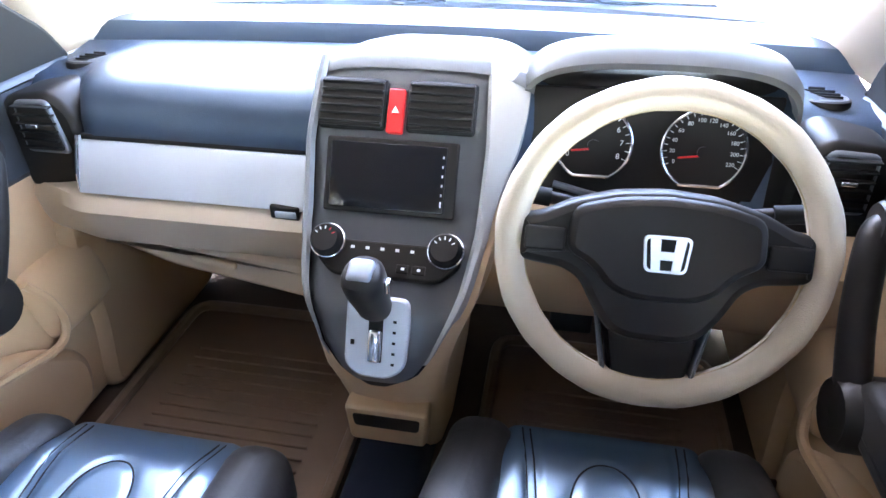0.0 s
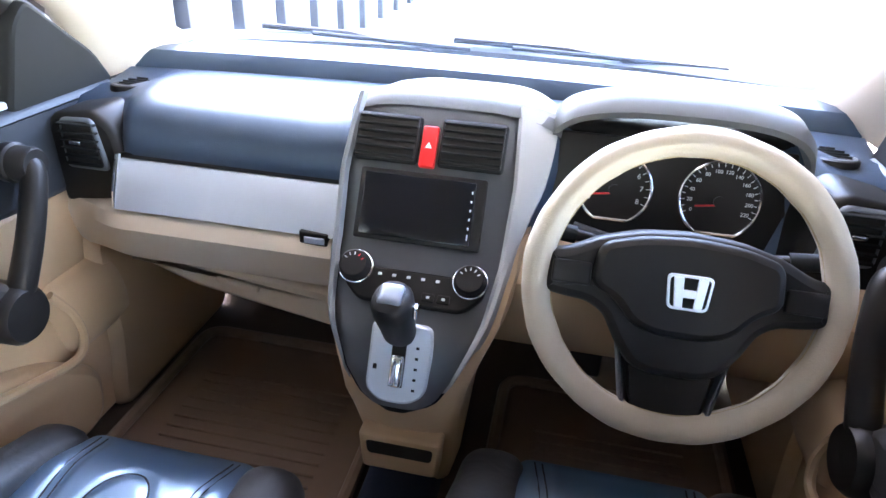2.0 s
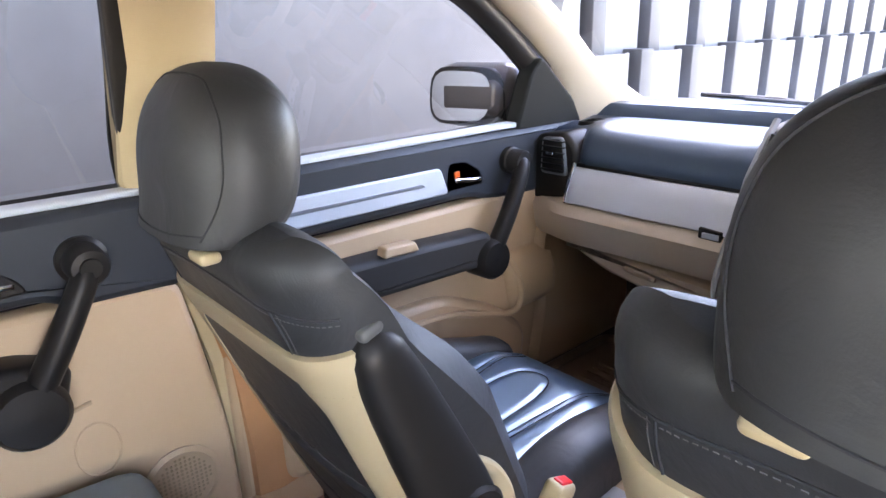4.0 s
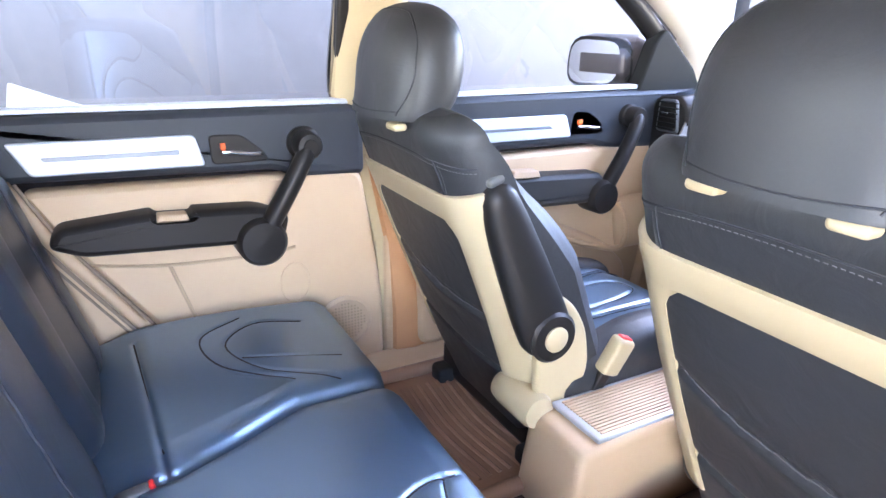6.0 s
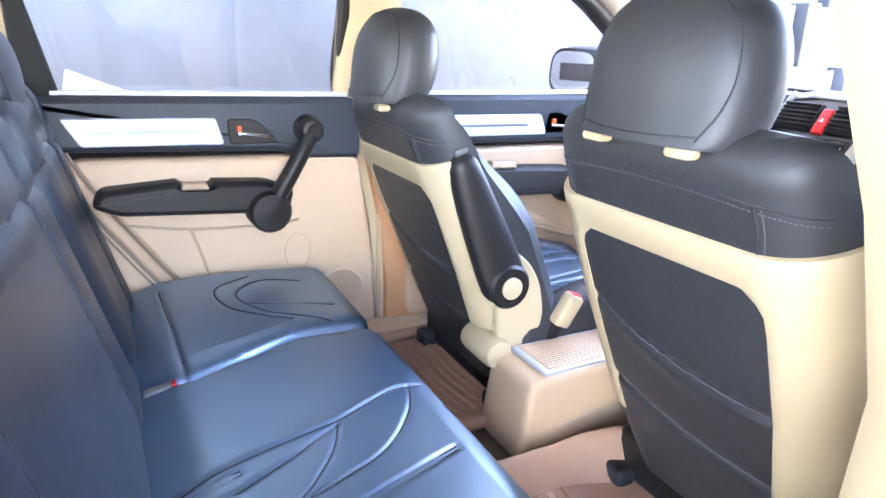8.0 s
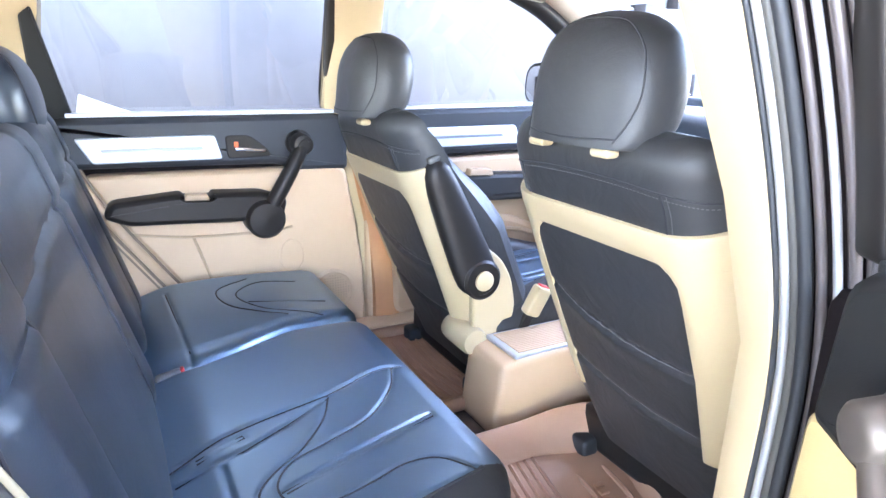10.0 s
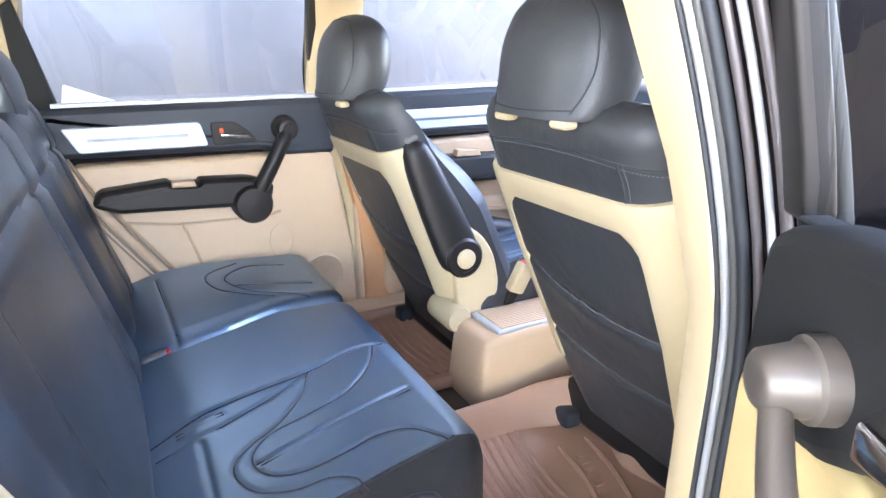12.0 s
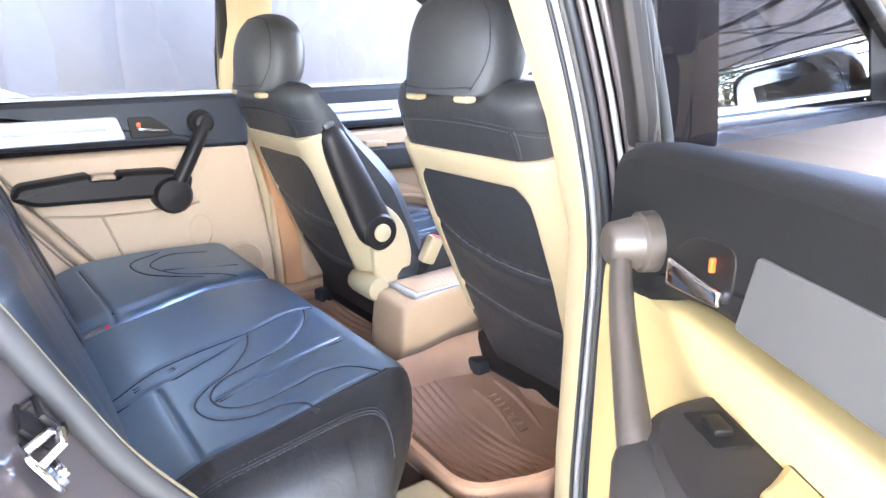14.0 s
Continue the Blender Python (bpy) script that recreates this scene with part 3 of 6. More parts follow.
def front_door(side):
    d = thing("front_door", "closed front car door, charcoal and beige with silver insert" if side < 0 else "closed driver's door with charcoal and beige lining", "car door", "car doors", at=(side * 0.72, 0.62, 0.4))
    M = lambda bm: mirrored(bm, side)
    P = lambda name, bm, mat, label="": part(name, M(bm), mat, d, label)
    P("outer_panel", plate([(0.14, 0.40), (1.22, 0.40), (1.24, 1.09), (0.12, 1.09)], -0.88, -0.735, 0.02, 0.01), GLOSS_PAINT)
    P("lower_lining", plate([(0.17, 0.42), (1.16, 0.42), (1.20, 0.93), (1.05, 0.945), (0.17, 0.945)], -0.735, -0.694, 0.03, 0.012), BEIGE, "beige lining")
    P("upper_lining", plate([(0.15, 0.96), (0.80, 0.958), (0.90, 0.935), (1.20, 0.92), (1.24, 1.10), (0.15, 1.105)], -0.735, -0.69, 0.02, 0.016), DOOR_DARK, "charcoal upper lining")
    P("silver_insert", plate([(0.24, 0.985), (0.735, 0.982), (0.712, 1.045), (0.22, 1.048)], -0.70, -0.684, 0.012, 0.004), SILVER, "satin silver insert")
    P("insert_groove", plate([(0.30, 1.012), (0.665, 1.010), (0.655, 1.018), (0.30, 1.020)], -0.69, -0.6825, 0.003, 0.001), GREY_METAL)
    P("armrest", plate([(0.22, 0.815), (0.80, 0.795), (0.86, 0.815), (0.82, 0.882), (0.60, 0.894), (0.25, 0.902)], -0.70, -0.635, 0.02, 0.014), ARM, "brown black armrest")
    P("armrest_lip", plate([(0.505, 0.893), (0.60, 0.889), (0.59, 0.912), (0.51, 0.916)], -0.66, -0.632, 0.006, 0.004), BEIGE, "beige pull lip")
    P("map_pocket", plate([(0.25, 0.44), (0.98, 0.44), (1.00, 0.56), (0.88, 0.66), (0.70, 0.74), (0.25, 0.755)], -0.70, -0.668, 0.05, 0.02), BEIGE, "beige map pocket")
    P("pocket_rim", tube(curve([(-0.664, 0.26, 0.705), (-0.664, 0.66, 0.695), (-0.664, 0.80, 0.662), (-0.664, 0.93, 0.628), (-0.668, 0.968, 0.660), (-0.672, 0.960, 0.72), (-0.680, 0.930, 0.775)], 6), 0.009, 8), BEIGE)
    P("speaker_bulge", rbox((0.07, 0.20, 0.18), 0.034, (3, 6, 6), lambda p: (p.x + 0.02 * math.cos(p.y * 12) * math.cos(p.z * 14), p.y - 0.2 * p.z, p.z), at=(-0.715, 1.03, 0.70)), BEIGE, "beige bulge round the door speaker")
    if side < 0:
        inner_handle(d, 0.762, 1.018)
        grab(d, (0.94, 1.03), (0.825, 0.812))
    else:
        grab(d, (0.94, 1.03), (0.825, 0.812), 1)
    P("sail_panel", tilt_in(plate([(0.98, 1.09), (1.25, 1.09), (1.19, 1.16), (1.03, 1.275), (1.0, 1.24)], -0.745, -0.70, 0.02, 0.008)), DARK, "black corner panel")
    # Silver seal paints the sky's highlight along the sill.
    P("sill_seal", plate([(0.15, 1.100), (1.05, 1.104), (1.05, 1.116), (0.15, 1.112)], -0.74, -0.705, 0.003, 0.003), SILVER, "window seal, silver for its sky highlight")
    g = P("window_glass", tilt_in(loft([[(-0.742, y, z) for y in (0.2, 0.5, 0.8, 1.0, 1.12)] for z in (1.05, 1.12, 1.25, 1.4, 1.55)])), WINDOW if side < 0 else DRIVER_GLASS)
    g.visible_shadow = False
    P("belt_moulding", tube([(-0.775, 0.13, 1.098), (-0.785, 0.6, 1.098), (-0.79, 1.22, 1.09)], 0.0055, 8), CHROME, "chrome belt moulding")
    P("window_frame", tilt_in(tube(curve([(-0.745, 1.08, 1.22), (-0.745, 0.93, 1.325), (-0.745, 0.75, 1.425), (-0.745, 0.50, 1.50), (-0.745, 0.2, 1.52)], 8), 0.026, 10)), BLACK, "black window frame")
    P("frame_post", tilt_in(rbox((0.03, 0.05, 0.46), 0.008, (1, 1, 8), at=(-0.745, 0.19, 1.31))), BLACK)
    return d


def rear_door(side):
    """Built closed on the passenger's side; the driver's side swings open about its front hinge."""
    opened = side > 0
    d = thing("rear_door", "open rear car door, cream and charcoal lining, tinted glass" if opened else "closed rear car door, charcoal and beige with silver insert", "car door", "car doors", at=(side * 0.81, 0.161, 0.4))
    M = lambda bm: mirrored(bm, side)
    P = lambda name, bm, mat, label="": part(name, M(bm), mat, d, label)
    arch = [(0.14, 0.40), (0.14, 1.09), (-0.70, 1.09), (-0.70, 0.98), (-0.62, 0.85), (-0.47, 0.68), (-0.36, 0.52), (-0.33, 0.40)]
    if opened:
        arch[1:3] = [(0.14, 1.045), (-0.70, 1.045)]
    P("outer_panel", plate(arch, -0.88, -0.735, 0.03, 0.01), MUTED_PAINT, "dark brown painted outer panel")
    low = [(0.165, 0.42), (0.16, 0.62), (0.135, 0.80), (0.11, 0.945), (-0.585, 0.96), (-0.53, 0.86), (-0.42, 0.70), (-0.32, 0.55), (-0.28, 0.42)]
    if opened:
        low[:4] = [(0.085, 0.42), (0.085, 0.62), (0.08, 0.80), (0.07, 0.955)]
    # The open door's lining is yellower than the closed door's.
    P("lower_lining", plate(low, -0.735, -0.694, 0.03, 0.012), DOOR_CREAM if opened else BEIGE, "yellow cream lining" if opened else "beige lining")
    # Upper linings differ in charcoal to hold the different light on each door.
    if opened:
        P("upper_lining", plate([(0.062, 0.938), (-0.035, 0.930), (-0.085, 0.942), (-0.12, 0.965), (-0.19, 0.979), (-0.60, 0.99), (-0.66, 1.112), (-0.30, 1.118), (-0.02, 1.104), (0.045, 1.085)], -0.735, -0.69, [0.02, 0.03, 0.03, 0.03, 0.05, 0.02, 0.02, 0.05, 0.05, 0.05], 0.016), DARK, "charcoal upper lining")
    else:
        P("upper_lining", plate([(0.12, 0.932), (-0.05, 0.938), (-0.09, 0.962), (-0.63, 0.978), (-0.72, 1.105), (0.12, 1.098)], -0.735, -0.69, 0.02, 0.016), DOOR_DARK, "charcoal upper lining")
    # Open door's insert is greyer than its silver twin, its light put in colour.
    P("silver_insert", plate([(-0.240, 0.986), (-0.555, 0.990), (-0.59, 1.056), (-0.258, 1.052)], -0.70, -0.687 if opened else -0.684, 0.006 if opened else 0.01, 0.0015 if opened else 0.004), SATIN if opened else SILVER, "satin insert, greyed for the open door's light" if opened else "satin silver insert")
    if not opened:
        P("insert_groove", plate([(-0.29, 1.014), (-0.53, 1.018), (-0.535, 1.026), (-0.29, 1.023)], -0.69, -0.6825, 0.003, 0.001), GREY_METAL)
    if opened:
        arm = P("armrest", plate([(-0.728, -0.190), (-0.66, -0.205), (-0.625, -0.225), (-0.604, -0.27), (-0.596, -0.33), (-0.605, -0.44), (-0.635, -0.56), (-0.728, -0.57)], 0.825, 0.908, 0.03, 0.014, axis="z"), ARM, "charcoal armrest")
        part("pull_lip", M(plate([(-0.672, -0.330), (-0.697, -0.310), (-0.70, -0.33), (-0.70, -0.50), (-0.665, -0.49), (-0.655, -0.34)], 0.895, 0.916, 0.010, 0.006, axis="z")), DOOR_CREAM, arm, "yellow cream pull lip")
        part("switch_plate", M(plate([(-0.655, -0.232), (-0.690, -0.232), (-0.690, -0.285), (-0.655, -0.285)], 0.900, 0.9095, 0.006, 0.001, axis="z")), DARK, arm, "window switch plate")
        part("window_switch", M(rbox((0.016, 0.024, 0.008), 0.003, (1, 2, 1), at=(-0.672, -0.258, 0.9115))), BLACK, arm)
    else:
        P("armrest", plate([(-0.10, 0.80), (-0.19, 0.815), (-0.49, 0.832), (-0.55, 0.858), (-0.53, 0.896), (-0.36, 0.908), (-0.35, 0.898), (-0.285, 0.895), (-0.28, 0.904), (-0.15, 0.897), (-0.08, 0.87)], -0.70, -0.635, 0.018, 0.014), BLACK, "black armrest")
        P("armrest_lip", plate([(-0.29, 0.885), (-0.355, 0.888), (-0.35, 0.905), (-0.295, 0.902)], -0.66, -0.632, 0.005, 0.004), BEIGE, "beige pull lip")
    if not opened:
        # Thin tubes on the panel; their darker tone stands for groove shade.
        P("seam_shade", tube(curve([(-0.6935, -0.06, 0.775), (-0.6935, -0.13, 0.768), (-0.6935, -0.34, 0.775), (-0.6935, -0.50, 0.80)], 6), 0.004, 8), GROOVE_SHADE)
        P("seam_shade", tube([(-0.6935, -0.335, 0.772), (-0.6935, -0.29, 0.62)], 0.004, 8), GROOVE_SHADE)
        P("pocket_oval", tube([(-0.6935, -0.065 + 0.035 * math.cos(2 * math.pi * k / 20), 0.685 + 0.05 * math.sin(2 * math.pi * k / 20)) for k in range(20)], 0.0022, 6, closed=True), BEIGE)
        g = P("speaker_grille", shaped(lathe([(0.0, 0.0), (0.07, 0.0), (0.072, 0.006), (0.062, 0.010), (0.058, 0.007), (0.0, 0.009)]), pose(-0.695, 0.055, 0.555, 0, 90, 0)), BEIGE, "round speaker grille")
        holes = [(i, j) for i in range(-6, 7) for j in range(-6, 7) if i * i + j * j < 38]
        part("grille_holes", M(joined(*[shaped(lathe([(0.0, 0.0), (0.0026, 0.0), (0.0026, 0.0012), (0.0, 0.0012)], 6), pose(-0.6868, 0.055 + 0.0084 * i, 0.555 + 0.0084 * j, 0, 90, 0)) for i, j in holes])), GROOVE_SHADE, g, "small round holes drawn as shaded discs")
    if opened:
        cup = P("opener_cup", plate([(-0.228, 1.000), (-0.118, 0.980), (-0.119, 1.000), (-0.140, 1.028), (-0.170, 1.043), (-0.232, 1.049)], -0.70, -0.6885, [0.012, 0.01, 0.02, 0.03, 0.03, 0.02], 0.001), BLACK, "dark opener recess")
        part("opener_lever", M(rbox((0.007, 0.092, 0.017), 0.003, (1, 6, 1), lambda p: (p.x, p.y, p.z * (1.25 + 9 * p.y) - 0.06 * p.y), at=(-0.686, -0.172, 0.999))), CHROME, cup, "chrome lever")
        part("lock_button", M(rbox((0.006, 0.004, 0.013), 0.0015, at=(-0.687, -0.200, 1.026))), ORANGE, cup, "orange lock mark")
    else:
        P("opener_cup", plate([(-0.228, 0.984), (-0.105, 0.985), (-0.118, 1.01), (-0.165, 1.048), (-0.232, 1.050)], -0.70, -0.688, 0.014, 0.004), BLACK, "dark opener recess")
        P("opener_lever", rbox((0.014, 0.085, 0.010), 0.004, (1, 5, 1), lambda p: (p.x, p.y, p.z - 0.004 * math.sin(p.y * 40)), at=(-0.684, -0.165, 1.008)), CHROME, "chrome lever")
        P("lock_button", rbox((0.008, 0.011, 0.014), 0.002, at=(-0.687, -0.203, 1.024)), ORANGE, "orange lock mark")
    if opened:
        # Black like the other pulls, but greyed to hold the outdoor light.
        P("pull_pivot", shaped(lathe([(0.0, 0), (0.032, 0), (0.031, 0.020), (0.027, 0.023), (0.022, 0.050), (0.018, 0.054), (0.012, 0.055), (0.0, 0.055)]), pose(-0.695, -0.079, 1.011, 0, 90, 0)), PULL_LIT, "pivot of the pull, greyed for outdoor light")
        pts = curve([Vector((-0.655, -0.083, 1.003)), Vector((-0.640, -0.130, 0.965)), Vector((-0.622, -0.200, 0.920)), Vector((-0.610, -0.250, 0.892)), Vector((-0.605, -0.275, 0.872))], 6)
        P("pull_bar", tube(pts, [0.0105 + 0.007 * i / len(pts) for i in range(len(pts))], 14), PULL_LIT, "pull bar, greyed for outdoor light")
        P("pull_foot", rbox((0.05, 0.10, 0.11), 0.024, (3, 4, 4), at=(-0.612, -0.288, 0.850)), ARM)
    else:
        P("pull_pivot", shaped(lathe([(0.0, 0), (0.037, 0), (0.038, 0.020), (0.031, 0.026), (0.030, 0.062), (0.026, 0.070), (0.016, 0.072), (0.015, 0.076), (0.0, 0.076)]), pose(-0.70, -0.03, 1.02, 0, 90, 0)), BLACK)
        a, b = Vector((-0.645, -0.03, 1.02)), Vector((-0.645, -0.148, 0.822))
        pts = curve([a - Vector((0.006, 0, -0.004)), a.lerp(b, 0.12) + Vector((0.008, 0, 0)), a.lerp(b, 0.5) + Vector((0.014, 0, 0)), b + Vector((0.004, 0, 0))], 6)
        P("pull_bar", tube(pts, [0.0185 + 0.005 * i / len(pts) for i in range(len(pts))], 12), BLACK)
        P("pull_foot", shaped(lathe([(0.0, 0), (0.054, 0), (0.056, 0.012), (0.054, 0.076), (0.046, 0.085), (0.0, 0.088)]), pose(-0.70, -0.148, 0.82, 0, 90, 0)), BLACK)
    # The closed door's seal is silver to paint the sill's sky highlight.
    P("sill_seal", plate([(0.045, 1.082), (-0.60, 1.090), (-0.60, 1.102), (0.045, 1.094)] if opened else [(0.10, 1.098), (-0.60, 1.105), (-0.60, 1.116), (0.10, 1.110)], -0.74, -0.715 if opened else -0.705, 0.003, 0.003), RUBBER if opened else SILVER, "black window seal" if opened else "window seal, silver for its sky highlight")
    gl = P("window_glass", tilt_in(loft([[(-0.742, y, z) for y in (0.09, -0.1, -0.3, -0.45, -0.585, -0.655)] for z in (1.05, 1.12, 1.25, 1.4, 1.55)])), CLEAR if opened else WINDOW)
    gl.visible_shadow = False
    P("window_frame", tilt_in(tube(curve([(-0.745, 0.10, 1.54), (-0.745, -0.2, 1.545), (-0.745, -0.45, 1.53), (-0.745, -0.60, 1.50)], 6), 0.024, 10)), BLACK, "black window frame")
    P("frame_post", tilt_in(rbox((0.03, 0.045, 0.46), 0.008, (1, 1, 8), at=(-0.745, 0.085, 1.31))), BLACK)
    P("corner_panel", tilt_in(plate([(-0.582, 1.10), (-0.66, 1.10), (-0.66, 1.34), (-0.634, 1.36)], -0.745, -0.712, 0.006, 0.004)), DARK, "black corner panel")
    if not opened:
        # A flat white patch against the glass in the lower rear corner.
        P("window_patch", tilt_in(plate([(-0.578, 1.105), (-0.425, 1.105), (-0.495, 1.132), (-0.565, 1.162)], -0.7395, -0.7375, 0.006, 0.0005)), WHITE, "small white patch in the window corner")
    if opened:
        d.rotation_euler.z = radians(60)
        d.location.z += 0.012
    return d


front_door(-1)
front_door(1)
rear_door(-1)
rear_door(1)

# ---- front seats ----
from mathutils.bvhtree import BVHTree


def back_point(cx, dy, u, w, n, dz=0.0):
    """A place on a backrest: u across, w up along it, n forward of its rear face."""
    return Vector((cx + u, 0.36 + dy - 0.366 * w + 0.93 * n, 0.50 + dz + 0.93 * w + 0.366 * n))


BEND = 0.095


def headrest_rows(width, depth, height, lean):
    """Rings of an egg-shaped headrest, from its flat foot to its domed top."""
    table = ((0.0, 0.84, 0.62), (0.02, 0.89, 0.74), (0.07, 0.94, 0.86), (0.18, 0.98, 0.95), (0.35, 1.0, 1.0), (0.52, 0.99, 1.0), (0.66, 0.945, 0.95), (0.78, 0.86, 0.85), (0.87, 0.735, 0.71), (0.94, 0.56, 0.53), (0.98, 0.38, 0.35), (1.0, 0.17, 0.15))
    smooth = curve([(t, w, d) for t, w, d in table], 3)
    rows = []
    for t, w, d in smooth:
        ring = []
        for k in range(40):
            a = 2 * math.pi * k / 40
            c, q = math.cos(a), math.sin(a)
            x = 0.5 * width * w * math.copysign(abs(c) ** 0.78, c)
            ring.append((x, 0.5 * depth * d * math.copysign(abs(q) ** 0.82, q) + lean * t - 0.5 * depth * (1 - d) * ease(0.4, 0.0, t) + 0.05 * x * x / width, height * t))
        rows.append(ring)
    return rows


def front_seat(cx, dy, dz, inner, label, guides):
    s = thing("front_seat", label, "car seat", "front seats", at=(cx, 0.5 + dy, 0.40))
    B = lambda bm: [setattr(v, "co", back_point(cx, dy, v.co.x, v.co.z, -v.co.y, dz)) for v in bm.verts] and bm

    def half(w):
        return interp(w, [(-0.05, 0.20), (0.1, 0.235), (0.35, 0.248), (0.55, 0.245), (0.62, 0.236), (0.66, 0.222), (0.69, 0.20)])

    def thick(w):
        return interp(w, [(-0.05, 0.15), (0.1, 0.185), (0.35, 0.18), (0.5, 0.135), (0.62, 0.10), (0.69, 0.07)])

    def round_back(u, w, grow=0.0):
        """Across the rear face: flat in the middle, bent forward at both edges; u runs along the skin."""
        h = half(w) + grow
        flat, arc = h - BEND, BEND * math.pi / 2
        q = abs(u)
        if q < flat:
            x, n = q, 0.0
        elif q < flat + arc:
            t = (q - flat) / BEND
            x, n = flat + BEND * math.sin(t), BEND * (1 - math.cos(t))
        else:
            x, n = h, BEND + q - flat - arc
        return math.copysign(x, u), n - grow

    def ring(w):
        flat = half(w) - BEND
        t = max(thick(w), BEND * 0.75)
        out = []
        edge = flat + BEND * math.pi / 2
        for k in range(33):
            x, n = round_back(-edge + 2 * edge * k / 32, w)
            out.append((x, -n * min(1.0, t / 0.11), w))
        for k in range(25):
            x = half(w) * (1 - 2 * k / 24)
            drop = min(0.03, max(0.0, t + out[32][1]))
            n = t + 0.03 * math.exp(-((abs(x) - 0.19) / 0.05) ** 2) * ease(0.6, 0.4, w) - drop * (abs(x) / half(w)) ** 6
            out.append((x, -n, w))
        return out

    # leather backrest with a domed top
    rows = [ring(-0.05 + 0.69 * i / 28) for i in range(29)]
    for i in range(1, 9):
        a = radians(84) * i / 8
        w, k, f = 0.64 + 0.05 * math.sin(a), 1 - 0.27 * (1 - math.cos(a)), 1 - 0.75 * (1 - math.cos(a))
        rows.append([(x, 0.048 * (f - 1) + y * f, w) for x, y in [(p[0] * k, p[1]) for p in ring(0.64)]])
    bm = loft(rows, close=True, caps=True)
    B(bm)
    tree = BVHTree.FromBMesh(bm)
    part("backrest", bm, LEATHER_GREY, s, "charcoal leather backrest")
    # stitched seams of the upper cover
    fw = Vector((0, 0.93, 0.366))

    def on_back(pts):
        return [back_point(cx, dy, x, w, 0.02, dz) for x, w in pts]

    def double_seam(pts, step):
        line = drape(tree, curve(on_back(pts), 10), fw, 0.0003)
        if len(line) > 2:
            part("seam", tube(line, 0.0017, 6), THREAD, s)
        line = drape(tree, curve(on_back([(x + step[0], w + step[1]) for x, w in pts]), 14), fw, 0.0008)
        bits = [tube([p.lerp(q, 0.15), p.lerp(q, 0.7)], 0.0009, 5) for p, q in zip(line, line[1:])]
        if bits:
            part("stitching", joined(*bits), STITCH, s)

    double_seam([(-0.225, 0.606), (-0.16, 0.628), (-0.06, 0.636), (0.06, 0.636), (0.16, 0.628), (0.225, 0.606)], (0, -0.008))
    for q in (-1, 1):
        double_seam([(q * 0.163, 0.560), (q * 0.165, 0.595), (q * 0.162, 0.627)], (q * 0.008, 0))
    # cream rear shell: a frame round the pocket, bent round both sides
    top0, top1 = 0.512, 0.566

    def lim(w):
        """Where the pocket's edge runs, with a rounded upper corner."""
        base = interp(w, [(0.10, 0.150), (0.30, 0.168), (0.45, 0.170), (0.512, 0.166)])
        return base - 0.026 * ease(top0 - 0.035, top0, w) ** 2

    def skin(u, w, off):
        x, n = round_back(u, w, off)
        return (x, -n, w)

    def strip(q):
        rws = []
        for i in range(25):
            w = 0.118 + (top0 - 0.118) * i / 24
            far = half(w) - BEND + BEND * math.pi / 2 + interp(w, [(0.118, -0.075), (0.16, -0.025), (0.25, 0.005), (0.56, -0.005)])
            us = [lim(w) + (far - lim(w)) * k / 14 for k in range(15)]
            rws.append([skin(q * us[0], w, 0.0)] + [skin(q * u, w, 0.007 if 0 < k < 14 else 0.004) for k, u in enumerate(us)] + [skin(q * us[-1], w, 0.0)])
        return loft(rws)

    band = []
    for w, off in ((top0, 0.0), (top0 + 0.001, 0.005), (top0 + 0.006, 0.0072), (0.54, 0.0075), (top1 - 0.006, 0.0072), (top1 - 0.001, 0.005), (top1, 0.0)):
        far = half(w) - BEND + BEND * math.pi / 2 - 0.005
        end = far - (0.040 if inner > 0 else 0.0)
        us = [-far + (far + end) * k / 48 for k in range(49)]
        band.append([skin(u, w, 0.007 if w < 0.53 and abs(u) > 0.145 else off) for u in us])
    part("rear_frame", B(joined(strip(-1), strip(1), loft(band))), CREAM, s, "cream plastic frame on the seat's rear")
    # black pocket with its sagging seams
    grid = []
    folds = [[(-0.18, 0.375), (-0.1, 0.345), (0.0, 0.322), (0.1, 0.31), (0.18, 0.305)], [(-0.18, 0.205), (-0.1, 0.185), (0.05, 0.165), (0.18, 0.16)]]

    def sag(x, w):
        c = max(0.0, math.cos(x / 0.18 * math.pi / 2))
        full = 0.003 + 0.010 * c * math.sin(max(0, min(1, w / 0.5)) * math.pi)
        low = interp(x, [(-0.18, 0.375), (0.0, 0.322), (0.18, 0.305)])
        return full + 0.006 * c * ease(low - 0.06, low - 0.004, w) * (w < low)

    for i in range(81):
        w = -0.03 + 0.548 * i / 80
        side = interp(w, [(-0.03, 0.175), (0.1, 0.175), (0.512, 0.18)])
        row = []
        for k in range(41):
            u = -side + 2 * side * k / 40
            x, n = round_back(u, w)
            row.append((x, -(n - sag(u, w) + 0.007 * seam_depth(u, w, folds, 0.006)), w))
        grid.append(row)
    bm = B(loft(grid))
    ptree = BVHTree.FromBMesh(bm)
    part("rear_pocket", bm, LEATHER_GREY, s, "black leather map pocket")
    for line in folds:
        pts = drape(ptree, curve([back_point(cx, dy, x, w, 0.02, dz) for x, w in line], 8), fw, 0.0004)
        part("seam", tube(pts, 0.0013, 6), STITCH, s)
    # headrest on two cream guides
    hb = loft(headrest_rows(0.272, 0.150, 0.194, 0.018), close=True, caps=True)
    hm = Matrix.Translation((cx - (0.002 if inner < 0 else 0.013), 0.156 + dy, (1.134 if inner < 0 else 1.138) + dz)) @ pose(0, 0, 0, -3)
    shaped(hb, hm)
    htree = BVHTree.FromBMesh(hb)
